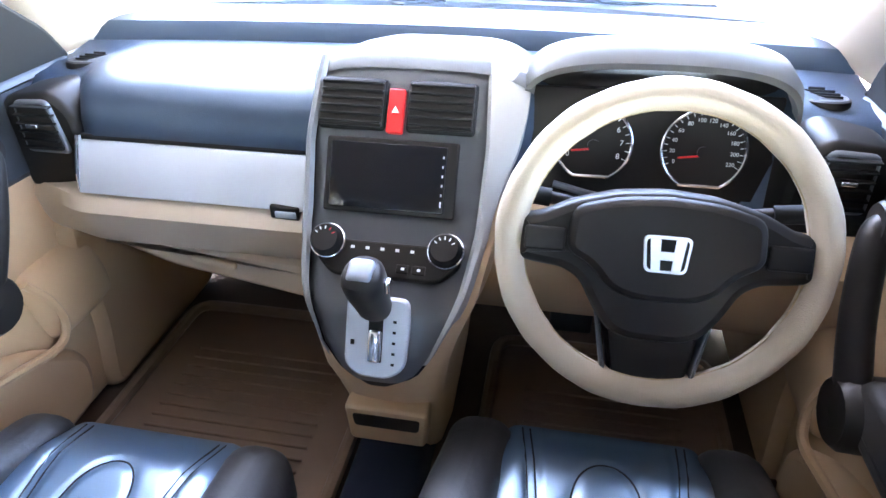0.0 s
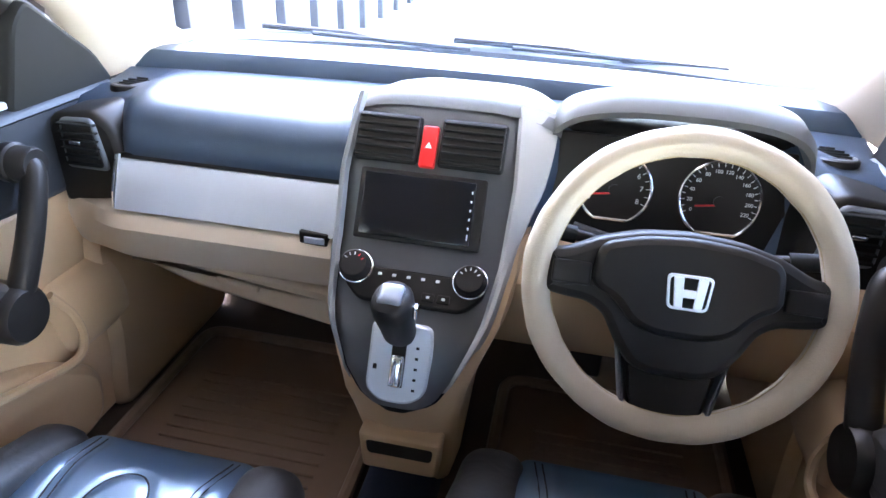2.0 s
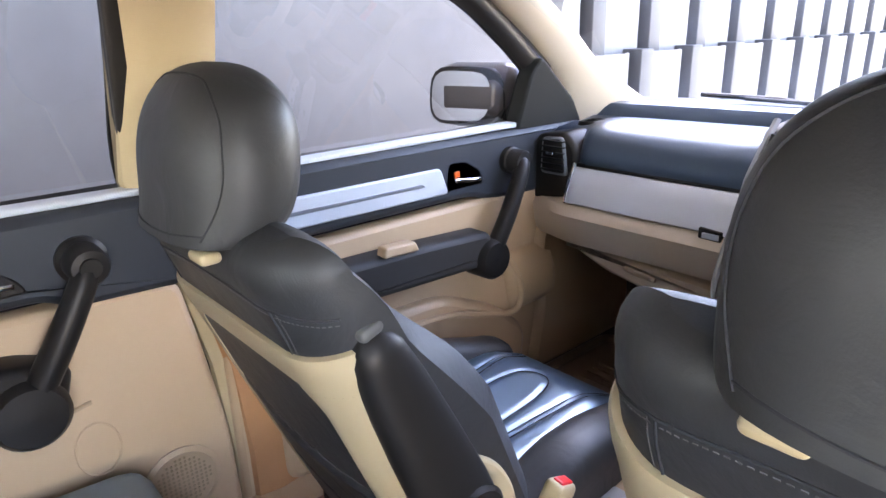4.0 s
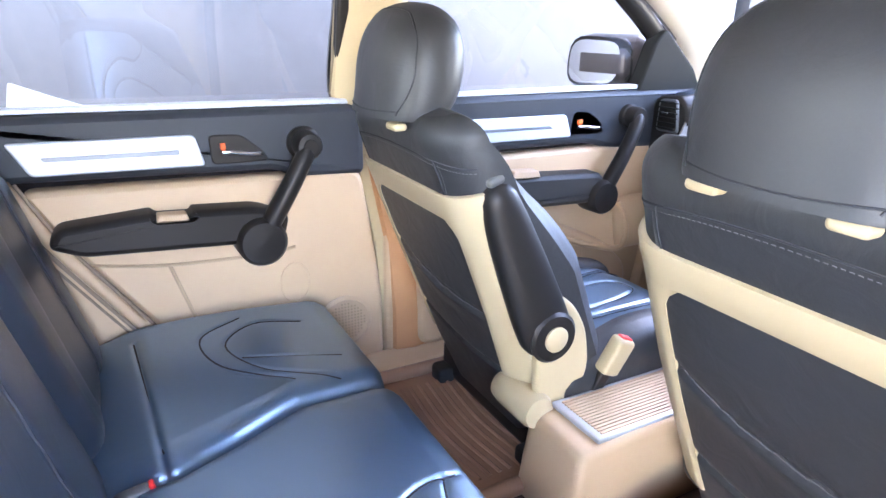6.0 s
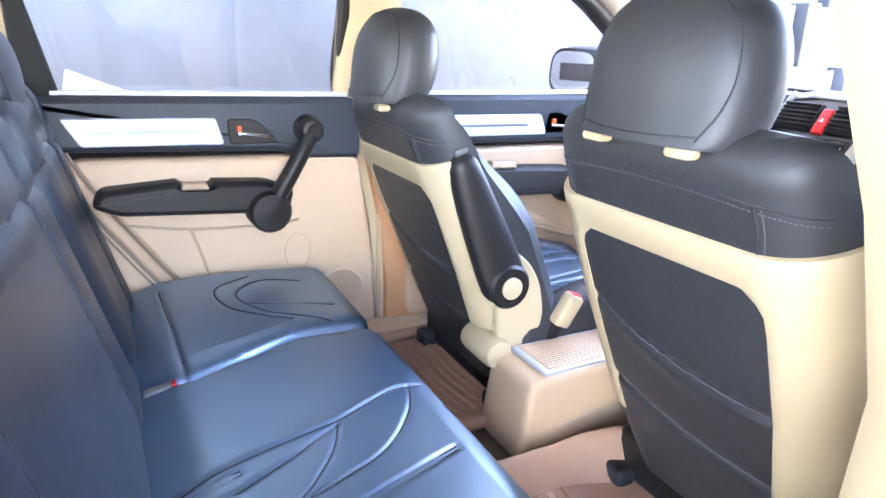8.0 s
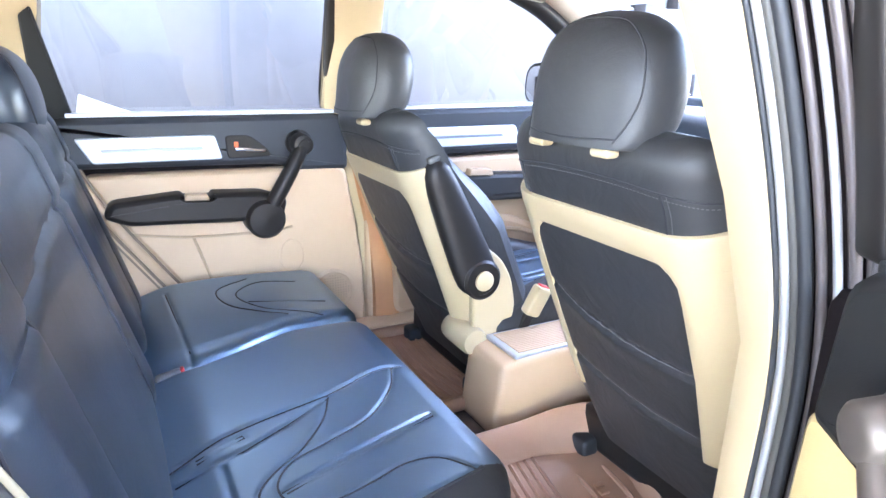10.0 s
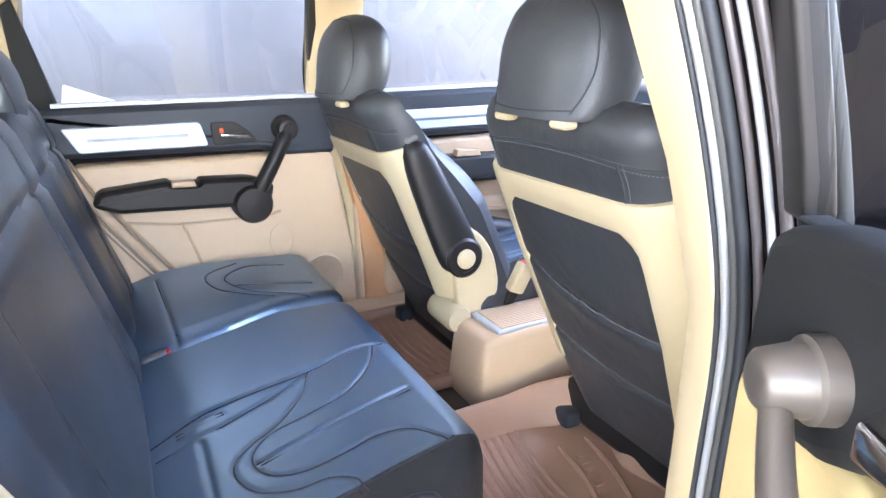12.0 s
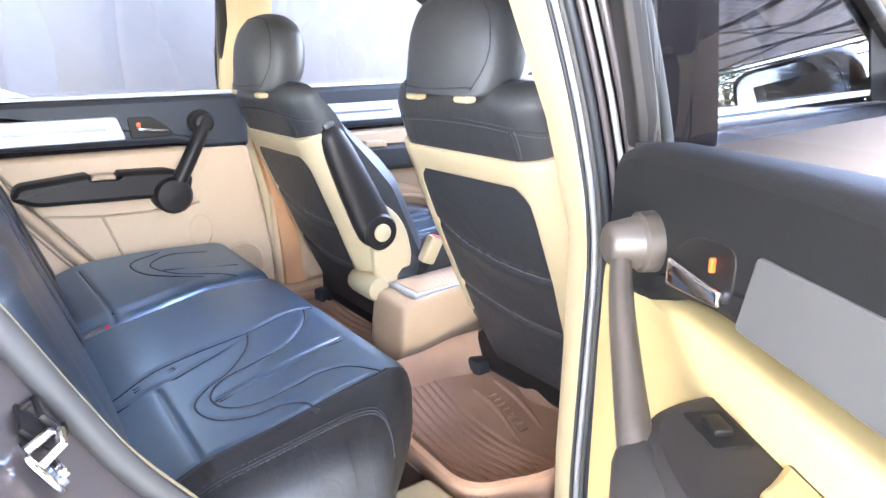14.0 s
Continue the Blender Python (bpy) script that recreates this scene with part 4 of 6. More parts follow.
    part("headrest", hb, LEATHER_GREY, s, "charcoal leather headrest")
    side = [(0.098, 0.012), (0.115, 0.05), (0.120, 0.09), (0.108, 0.138), (0.075, 0.170), (0.035, 0.181)]
    pts = [hm @ Vector((-x, -0.01, z)) for x, z in side] + [hm @ Vector((x, -0.01, z)) for x, z in reversed(side)]
    stitches(htree, pts, (0, 1, 0), "seam", THREAD, s, 0.0013)
    pts = [hm @ Vector(p) for p in ((-0.10, -0.01, 0.017), (0.0, -0.01, 0.013), (0.10, -0.01, 0.017))]
    stitches(htree, pts, (0, 1, 0), "seam", THREAD, s, 0.0012)
    for q in (-0.0755, 0.0755):
        if guides == "both" or q > 0:
            part("headrest_guide", rbox((0.040, 0.026, 0.014), 0.0068, (2, 1, 1), at=(cx + q, 0.107 + dy, 1.131 + dz)), CREAM, s, "cream headrest guide")
        part("headrest_post", tube([(cx + q, 0.14 + dy, 1.10 + dz), (cx + q, 0.15 + dy, 1.18 + dz)], 0.006, 8), CHROME, s)
    # cushion: a stitched middle between raised bolsters, whose darker leather paints their shade
    arch = [tuple(p)[:2] for p in curve([(-0.040, -0.25, 0), (-0.052, -0.02, 0), (-0.044, 0.12, 0), (0.0, 0.165, 0), (0.044, 0.12, 0), (0.052, -0.02, 0), (0.040, -0.25, 0)], 6)]
    lines = [arch] + [[(q * (0.072 + d), -0.25), (q * (0.086 + d), 0.0), (q * (0.112 + d), 0.24)] for q in (-1, 1) for d in (0.0, 0.012)]

    def seat_top(p):
        z = p.z
        if p.z > 0.02:
            z -= 0.02 * (1 - (p.x / 0.25) ** 2) * ease(0.2, -0.2, p.y)
            z -= 0.035 * ease(0.1, 0.25, p.y) ** 2
            z -= 0.0035 * seam_depth(p.x, p.y, lines, 0.006)
        return (p.x * (1 - 0.06 * ease(0.0, 0.25, p.y)), p.y, z)

    mx, my, mz = (cx - 0.012, 0.635 + dy, 0.602) if inner < 0 else (cx, 0.615 + dy, 0.590)
    bm = rbox((0.33, 0.52, 0.16), 0.03, (52, 56, 3), seat_top, at=(mx, my, mz))
    ctree = BVHTree.FromBMesh(bm)
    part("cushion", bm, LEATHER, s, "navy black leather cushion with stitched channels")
    for line in lines:
        pts = drape(ctree, [(mx + x, my + y, mz + 0.1) for x, y in line], (0, 0, -1), 0.0003)
        pts = drape(ctree, curve(pts, 6), (0, 0, -1), 0.0003) if len(pts) > 2 else []
        if len(pts) > 2:
            part("seam", tube(pts, 0.0015, 6), THREAD, s)
    for q in (-1, 1):
        def bolster(p):
            z = p.z + (0.050 * ease(-0.22, 0.0, p.y) - 0.015 - 0.045 * ease(0.02, 0.25, p.y)) * (p.z > 0)
            return (p.x - q * 0.018 * ease(0.0, 0.25, p.y), p.y, z)
        part("cushion_bolster", rbox((0.110, 0.51, 0.16), 0.045, (6, 20, 3), bolster, at=(mx + q * 0.205, my - 0.003, mz)), LEATHER_GREY, s, "leather bolster, charcoal to hold its shade")
    part("seat_base", rbox((0.46, 0.46, 0.10), 0.02, (2, 2, 2), at=(cx, 0.60 + dy, 0.46)), BLACK, s)
    for q in (-0.19, 0.19):
        part("rail", rbox((0.05, 0.50, 0.04), 0.006, at=(cx + q, 0.62 + dy, 0.415)), RUBBER, s)
        part("rail_cap", rbox((0.055, 0.045, 0.05), 0.012, (2, 2, 2), at=(cx + q, 0.355 + dy, 0.425)), RUBBER, s)
    # recliner cover on the inner side
    if inner < 0:
        return s
    part("recliner_cover", shaped(lathe([(0.0, -0.066), (0.026, -0.066), (0.033, -0.058), (0.036, -0.04), (0.036, 0.05), (0.031, 0.062), (0.0, 0.066)]), pose(cx + inner * 0.205, 0.222, 0.592, 0, 90, 0)), CREAM, s, "cream recliner cover")
    out = [(0.0, 0.13), (0.03, 0.085), (0.09, 0.085), (0.135, 0.14), (0.150, 0.22), (0.140, 0.28), (0.11, 0.33), (0.085, 0.35), (0.05, 0.35), (0.045, 0.26)]
    bm = plate(out, 0.236, 0.2535, 0.025, 0.006)
    for v in bm.verts:
        v.co = Vector((v.co.x, -v.co.y, v.co.z))
    part("hinge_cover", B(bm), CREAM, s, "cream hinge cover")
    return s


front_seat(0.36, 0.0, 0.0, -1, "driver's seat in charcoal leather with cream rear shell", "both")
front_seat(-0.36, -0.09, -0.018, 1, "front passenger seat in charcoal leather with cream rear shell", "one")


def armrest():
    a = thing("armrest", "black padded armrest folded up against the passenger seat", "armrest", at=(-0.10, 0.24, 0.77))
    at = lambda w, n, u=0.0: back_point(-0.36, -0.09, u, w, n - 0.016, -0.012)
    rows = []
    for i in range(25):
        t = i / 24
        w = 0.222 + (0.572 - 0.222) * t
        # broad and round at the pivot, slim at the tip
        half = interp(t, [(0.0, 0.012), (0.025, 0.028), (0.07, 0.044), (0.13, 0.053), (0.25, 0.053), (0.5, 0.048), (0.8, 0.039), (0.93, 0.032), (0.98, 0.021), (1.0, 0.008)])
        c = at(w, 0.073 + 0.004 * t, 0.264 - 0.040 * t)
        ring = []
        for k in range(24):
            g = 2 * math.pi * k / 24
            x = 0.029 * min(1.0, half / 0.03) * math.copysign(abs(math.cos(g)) ** 0.7, math.cos(g))
            n = half * math.sin(g)
            ring.append(c + Vector((x, 0.93 * n, 0.366 * n)))
        rows.append(ring)
    part("pad", loft(rows, close=True, caps=True), BLACK, a)
    part("pivot_plate", shaped(lathe([(0.0, 0), (0.047, 0), (0.049, 0.006), (0.043, 0.012), (0.0, 0.013)]), pose(-0.085, 0.228, 0.757, 0, 90, 0)), BLACK, a)
    part("pivot_cap", shaped(lathe([(0.0, 0), (0.024, 0), (0.024, 0.004), (0.02, 0.007), (0.0, 0.007)]), pose(-0.0725, 0.228, 0.757, 0, 90, 0)), CREAM, a, "round cream pivot cap")
    m = Matrix.Translation(at(0.571, 0.080, 0.224)) @ pose(0, 0, 0, 22)
    part("release_button", shaped(rbox((0.036, 0.034, 0.018), 0.0085, (2, 2, 1)), m), SATIN, a, "silver release button")


armrest()


def belt_buckle(x, y, z, mat, label, tilt=-15, lean=0.0, size=(0.034, 0.046, 0.082)):
    b = thing("belt_buckle", label, "belt buckle", at=(x, y, z))
    m = pose(x, y, z, tilt, lean)
    part("stalk", shaped(rbox((0.016, 0.03, 0.12), 0.005, at=(0, 0, -0.06)), m), BLACK, b)
    part("housing", shaped(rbox(size, 0.010, (2, 2, 3), at=(0, 0, 0.03)), m), mat, b)
    part("release_button", shaped(rbox((0.018, 0.03, 0.008), 0.003, at=(0, 0, 0.029 + size[2] / 2)), m), RED, b, "red release button")


belt_buckle(-0.098, 0.385, 0.645, CREAM, "cream seat belt buckle beside the passenger seat", -24, 8)


# ---- rear bench ----
def rear_bench():
    s = thing("rear_bench", "navy black leather rear bench with stitched curves", "rear seat", at=(0, -0.35, 0.40))
    def ribbon(pts):
        return [tuple(p)[:2] for p in curve([(x, y, 0) for x, y in pts], 6)]
    right = [ribbon([(0.118, -0.216), (0.188, -0.246), (0.26, -0.302), (0.30, -0.355), (0.337, -0.386), (0.376, -0.388), (0.414, -0.368), (0.435, -0.322), (0.432, -0.273), (0.449, -0.241), (0.485, -0.232)]),
             ribbon([(0.046, -0.06), (0.129, -0.098), (0.213, -0.171), (0.257, -0.255), (0.284, -0.321), (0.321, -0.355), (0.358, -0.36), (0.39, -0.34), (0.401, -0.296), (0.384, -0.23), (0.363, -0.173), (0.367, -0.117), (0.415, -0.075)]),
             [(0.352, -0.358), (0.241, -0.068)], [(0.357, -0.352), (0.250, -0.068)], [(0.200, -0.455), (0.180, -0.38), (0.188, -0.378), (0.210, -0.455)]]
    right_deep = [ribbon([(0.199, -0.50), (0.156, -0.368), (0.113, -0.218), (0.052, -0.102), (0.045, -0.04)]), [(0.24, -0.49), (0.223, -0.386), (0.183, -0.308), (0.12, -0.216)], [(0.25, -0.422), (0.54, -0.424)], ribbon([(0.505, -0.47), (0.50, -0.425), (0.482, -0.294), (0.440, -0.15), (0.415, -0.065)])]
    left = [ribbon([(-0.28, -0.10), (-0.36, -0.22), (-0.48, -0.27), (-0.56, -0.20), (-0.54, -0.10)]), ribbon([(-0.30, -0.18), (-0.40, -0.29), (-0.53, -0.31), (-0.60, -0.22)]), [(-0.42, -0.25), (-0.36, -0.07)]]
    left_deep = [[(-0.58, -0.43), (-0.19, -0.415)]]
    def split(gx, gy):
        """The parting between the two pads runs aslant."""
        return math.exp(-((gx + 0.2275) / 0.13) ** 2) * interp(gy, [(-0.50, 0.075), (-0.40, 0.085), (-0.31, 0.048), (-0.19, -0.015), (-0.04, -0.03)])
    def pad(name, x0, x1, seams, deep, label):
        cx, w = (x0 + x1) / 2, x1 - x0
        def top(p):
            gx, gy = p.x + cx, p.y - 0.28
            z = p.z
            if p.z > 0.03:
                z += 0.012 * math.sin(math.pi * min(1, max(0, (gy + 0.55) / 0.5))) - 0.02 * ease(-0.4, -0.52, gy)
                z -= 0.0025 * seam_depth(gx, gy, seams, 0.0045) + 0.0038 * seam_depth(gx, gy, deep, 0.0055)
            return (p.x + split(gx, gy), p.y - (0.17 * ease(0.38, 0.64, gx) * ease(-0.30, -0.03, gy) if x1 > 0 else 0) - 0.03 * ease(0.0, -0.12, p.z) * (p.y > 0), z)
        bm = rbox((w, 0.55, 0.22), 0.05, (max(8, int(w * 270)), 165, 4), top, at=(cx, -0.28, 0.545))
        tree = BVHTree.FromBMesh(bm)
        if x1 > 0:
            border = [(-0.56, 0.512), (-0.47, 0.505), (-0.425, 0.50), (-0.294, 0.482), (-0.15, 0.440), (-0.065, 0.415), (0.0, 0.40)]
            end = bm.copy()
            outer = lambda f: f.calc_center_median().x > interp(f.calc_center_median().y, border)
            bmesh.ops.delete(end, geom=[f for f in end.faces if not outer(f)], context="FACES")
            bmesh.ops.delete(bm, geom=[f for f in bm.faces if outer(f)], context="FACES")
            part("cushion_end", end, LEATHER_GREY, s, "charcoal leather end panel")
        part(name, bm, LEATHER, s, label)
        for line in seams + deep[:2] + deep[3:]:
            pts = drape(tree, [(x, y, 0.6) for x, y in line], (0, 0, -1), 0.0004)
            if len(pts) > 1:
                part("seam", tube(pts, 0.0034 if line is deep[-1] and x1 > 0 else 0.0019, 6), THREAD, s)
        if x1 > 0:
            side = [(0.565, -0.50, 0.8), (0.556, -0.37, 0.8), (0.540, -0.265, 0.8), (0.522, -0.19, 0.8), (0.528, -0.155, 0.8), (0.560, -0.150, 0.8), (0.600, -0.165, 0.8)]
            stitches(tree, side, (0, 0, -1), "seam", THREAD, s, 0.0020)
            for shift in (-0.008, 0.008):
                line = drape(tree, curve([(x + shift, y - 0.5 * shift, z) for x, y, z in side], 12), (0, 0, -1), 0.0008)
                bits = [tube([a.lerp(c, 0.15), a.lerp(c, 0.75)], 0.0010, 5) for a, c in zip(line, line[1:])]
                part("stitching", joined(*bits), STITCH, s)
    pad("cushion", -0.225, 0.635, right, right_deep, "wide leather cushion with stitched curves")
    pad("cushion", -0.68, -0.230, left, left_deep, "narrow leather cushion with stitched curves")
    # backrests lean back, with raised rolls between deep upright seams
    def back(name, x0, x1, rolls):
        cx, w = (x0 + x1) / 2, x1 - x0
        cross = [[(x0 + 0.03, 0.13), (cx, 0.155), (x1 - 0.03, 0.13)]]
        def face(p):
            n, g = p.y, p.x + cx
            if p.y > 0.03:
                n += 0.016 * math.cos(p.x / w * math.pi)
                for c, hw in rolls:
                    bend = c + 0.02 * math.cos((p.z + 0.28) / 0.56 * math.pi)
                    n += 0.011 * math.sqrt(max(0.0, 1 - ((g - bend) / hw) ** 2))
                n -= 0.008 * seam_depth(g, p.z, cross, 0.008)
            return (p.x, n, p.z)
        bm = rbox((w, 0.15, 0.56), 0.055, (max(8, int(w * 130)), 3, 50), face)
        m = pose(cx, -0.645, 0.865, 16)
        shaped(bm, m)
        tree = BVHTree.FromBMesh(bm)
        # The backrest's shade is held by the darker leather.
        part(name, bm, LEATHER_SHADED, s, "leather backrest with upright rolls")
        way = m.to_3x3() @ Vector((0, -1, 0))
        for c, hw in rolls:
            for q in (-1, 1):
                ends = [c + 0.02 * math.cos(k * math.pi / 5) + q * hw for k in range(6)]
                stitches(tree, [m @ Vector((g - cx, 0.2, -0.26 + 0.10 * k)) for k, g in enumerate(ends)], way, "seam", THREAD, s, 0.0022)
                line = drape(tree, curve([m @ Vector((g - cx + q * 0.009, 0.2, -0.26 + 0.10 * k)) for k, g in enumerate(ends)], 9), way, 0.0008)
                bits = [tube([a.lerp(b, 0.15), a.lerp(b, 0.75)], 0.0010, 5) for a, b in zip(line, line[1:])]
                if bits:
                    part("stitching", joined(*bits), STITCH, s)
    back("backrest", -0.225, 0.66, [(-0.12, 0.085), (0.57, 0.085)])
    back("backrest", -0.68, -0.23, [(-0.60, 0.065), (-0.305, 0.065)])
    for x in (-0.40, 0.38):
        hm = pose(x, -0.685, 1.085, 4)
        hb = shaped(loft(headrest_rows(0.28, 0.15, 0.19, -0.01), close=True, caps=True), hm)
        htree = BVHTree.FromBMesh(hb)
        part("headrest", hb, LEATHER_SHADED, s, "navy black leather headrest")
        for q in (-1, 1):
            pts = [hm @ Vector(p) for p in ((q * 0.085, 0.2, 0.012), (q * 0.102, 0.2, 0.05), (q * 0.107, 0.2, 0.09), (q * 0.094, 0.2, 0.14), (q * 0.060, 0.2, 0.178))]
            stitches(htree, pts, (0, -1, 0), "seam", THREAD, s, 0.0018)
        for q in (-0.06, 0.06):
            part("headrest_post", tube([(x + q, -0.70, 1.05), (x + q, -0.70, 1.12)], 0.006, 8), CHROME, s)


rear_bench()
belt_buckle(-0.092, -0.490, 0.622, SATIN, "grey seat belt buckle with a red button on the bench", -78, 0, (0.028, 0.036, 0.055))
belt_buckle(-0.132, -0.492, 0.632, SATIN, "grey seat belt buckle lying beside another on the bench", -80, 0, (0.024, 0.032, 0.055))


def console_box():
    b = thing("rear_console", "beige plastic box behind the centre tunnel", "console box", at=(-0.02, 0.35, 0.40))
    part("body", rbox((0.170, 0.44, 0.20), 0.020, (4, 8, 4), lambda p: (p.x * (1 - 0.05 * (p.z / 0.1)), p.y + 0.010 * (p.z / 0.1) * (p.y < 0), p.z - 0.010 * ease(-0.10, -0.22, p.y) * (p.z > 0)), at=(-0.040, 0.425, 0.50)), BEIGE, b)
    part("tray", rbox((0.135, 0.32, 0.012), 0.005, at=(-0.036, 0.415, 0.598)), PALE_TRIM, b, "pale ribbed tray")
    for i in range(14):
        part("rib", rbox((0.006, 0.27, 0.005), 0.0015, (1, 1, 1), at=(-0.088 + i * 0.0082, 0.405, 0.6045)), BEIGE, b)
    part("tray_rim", rbox((0.012, 0.30, 0.016), 0.005, (1, 3, 1), at=(-0.112, 0.44, 0.604)), CREAM, b, "cream raised tray edge")
    part("tunnel_cover", rbox((0.14, 0.5, 0.10), 0.03, (3, 4, 2), at=(-0.02, 0.80, 0.42)), NAVY, b)


console_box()


def rear_mat():
    m = thing("floor_mat", "brown moulded rubber mat in the rear footwell", "floor mat", at=(0.36, 0.2, 0.40))
    out = [(0.09, 0.02), (0.36, 0.0), (0.58, -0.01), (0.645, 0.16), (0.60, 0.36), (0.50, 0.425), (0.36, 0.405), (0.25, 0.43), (0.15, 0.42), (0.09, 0.26)]
    part("base", plate(out, 0.402, 0.414, 0.06, 0.003, axis="z"), MAT, m)
    ring = [Vector((p.x, p.y, 0.44)) for p in rounded(out, 0.06, 5)]
    rows = []
    cen = sum(ring, Vector()) / len(ring)
    for o, z in ((-0.060, 0.412), (-0.045, 0.422), (-0.014, 0.465), (0.0, 0.472), (0.010, 0.466), (0.006, 0.41)):
        rows.append([(cen + (p - cen) * (1 + o / (p - cen).length)).xy.to_3d() + Vector((0, 0, z)) for p in ring])
    for row in rows[2:5]:
        for k, p in enumerate(row):
            row[k] = Vector((p[0], p[1], p[2] + 0.035 * ease(0.22, 0.38, p[1])))
    part("raised_rim", loft(rows, close=True), MAT, m)
    for i in range(11):
        y = 0.0 + i * 0.020
        part("rib", tube(curve([(0.15, y + 0.03, 0.414), (0.30, y, 0.415), (0.45, y - 0.005, 0.415), (0.58, y + 0.02, 0.414)], 5), 0.005, 6), MAT, m)
    for y0 in (0.25, 0.32):
        part("raised_bar", tube(curve([(0.24, y0 + 0.03, 0.414), (0.35, y0 + 0.01, 0.417), (0.47, y0 - 0.03, 0.414)], 5), [0.002] + [0.006] * 9 + [0.002], 6), MAT, m)
    for i in range(8):
        part("letter_bar", rbox((0.012, 0.022, 0.006), 0.002, at=(0.29 + i * 0.022, 0.298 - i * 0.006, 0.416)), MAT, m)


rear_mat()


def left_mat():
    m = thing("floor_mat", "brown rubber mat in the rear footwell behind the passenger seat", "floor mat", at=(-0.36, 0.2, 0.40))
    out = [(-0.11, 0.03), (-0.11, 0.32), (-0.22, 0.42), (-0.52, 0.42), (-0.595, 0.34), (-0.595, 0.02)]
    part("base", plate(out, 0.402, 0.413, 0.06, 0.003, axis="z"), MAT, m)
    part("raised_rim", tube([(p.x, p.y, 0.424) for p in rounded(out, 0.06)], 0.018, 10, closed=True), MAT, m)
    for i in range(10):
        y = 0.05 + i * 0.025
        part("rib", tube(curve([(-0.17, y + 0.02, 0.413), (-0.35, y, 0.414), (-0.54, y + 0.015, 0.413)], 5), 0.005, 6), MAT, m)


left_mat()
ob = part("trim", rbox((0.10, 0.86, 0.05), 0.014, (2, 6, 1), at=(-0.655, 0.20, 0.42)), BEIGE)
tagged(ob, "beige scuff plate along the door sill", "door sill", kind="structure")

# ---- dashboard ----
FACE = [(0.70, 0.838), (0.745, 0.838), (0.80, 0.848), (0.857, 0.876), (0.918, 0.949), (0.956, 0.985), (1.052, 1.040), (1.127, 1.095), (1.16, 1.125), (1.19, 1.18)]
HALF = [(0.735, 0.012), (0.745, 0.040), (0.76, 0.058), (0.80, 0.082), (0.88, 0.118), (0.94, 0.130), (1.05, 0.135), (1.14, 0.128), (1.16, 0.126)]


def fy(z):
    return interp(z, FACE)


def on_face(x, z, off=0.0):
    """A pose on the centre stack: local x across, y up the face, z out towards the seats."""
    d = 0.012
    up = Vector((0, fy(z + d) - fy(z - d), 2 * d)).normalized()
    out = Vector((0, -up.z, up.y))
    m = Matrix((Vector((1, 0, 0)), up, out)).transposed().to_4x4()
    return Matrix.Translation(Vector((x, fy(z), z)) + out * off) @ m


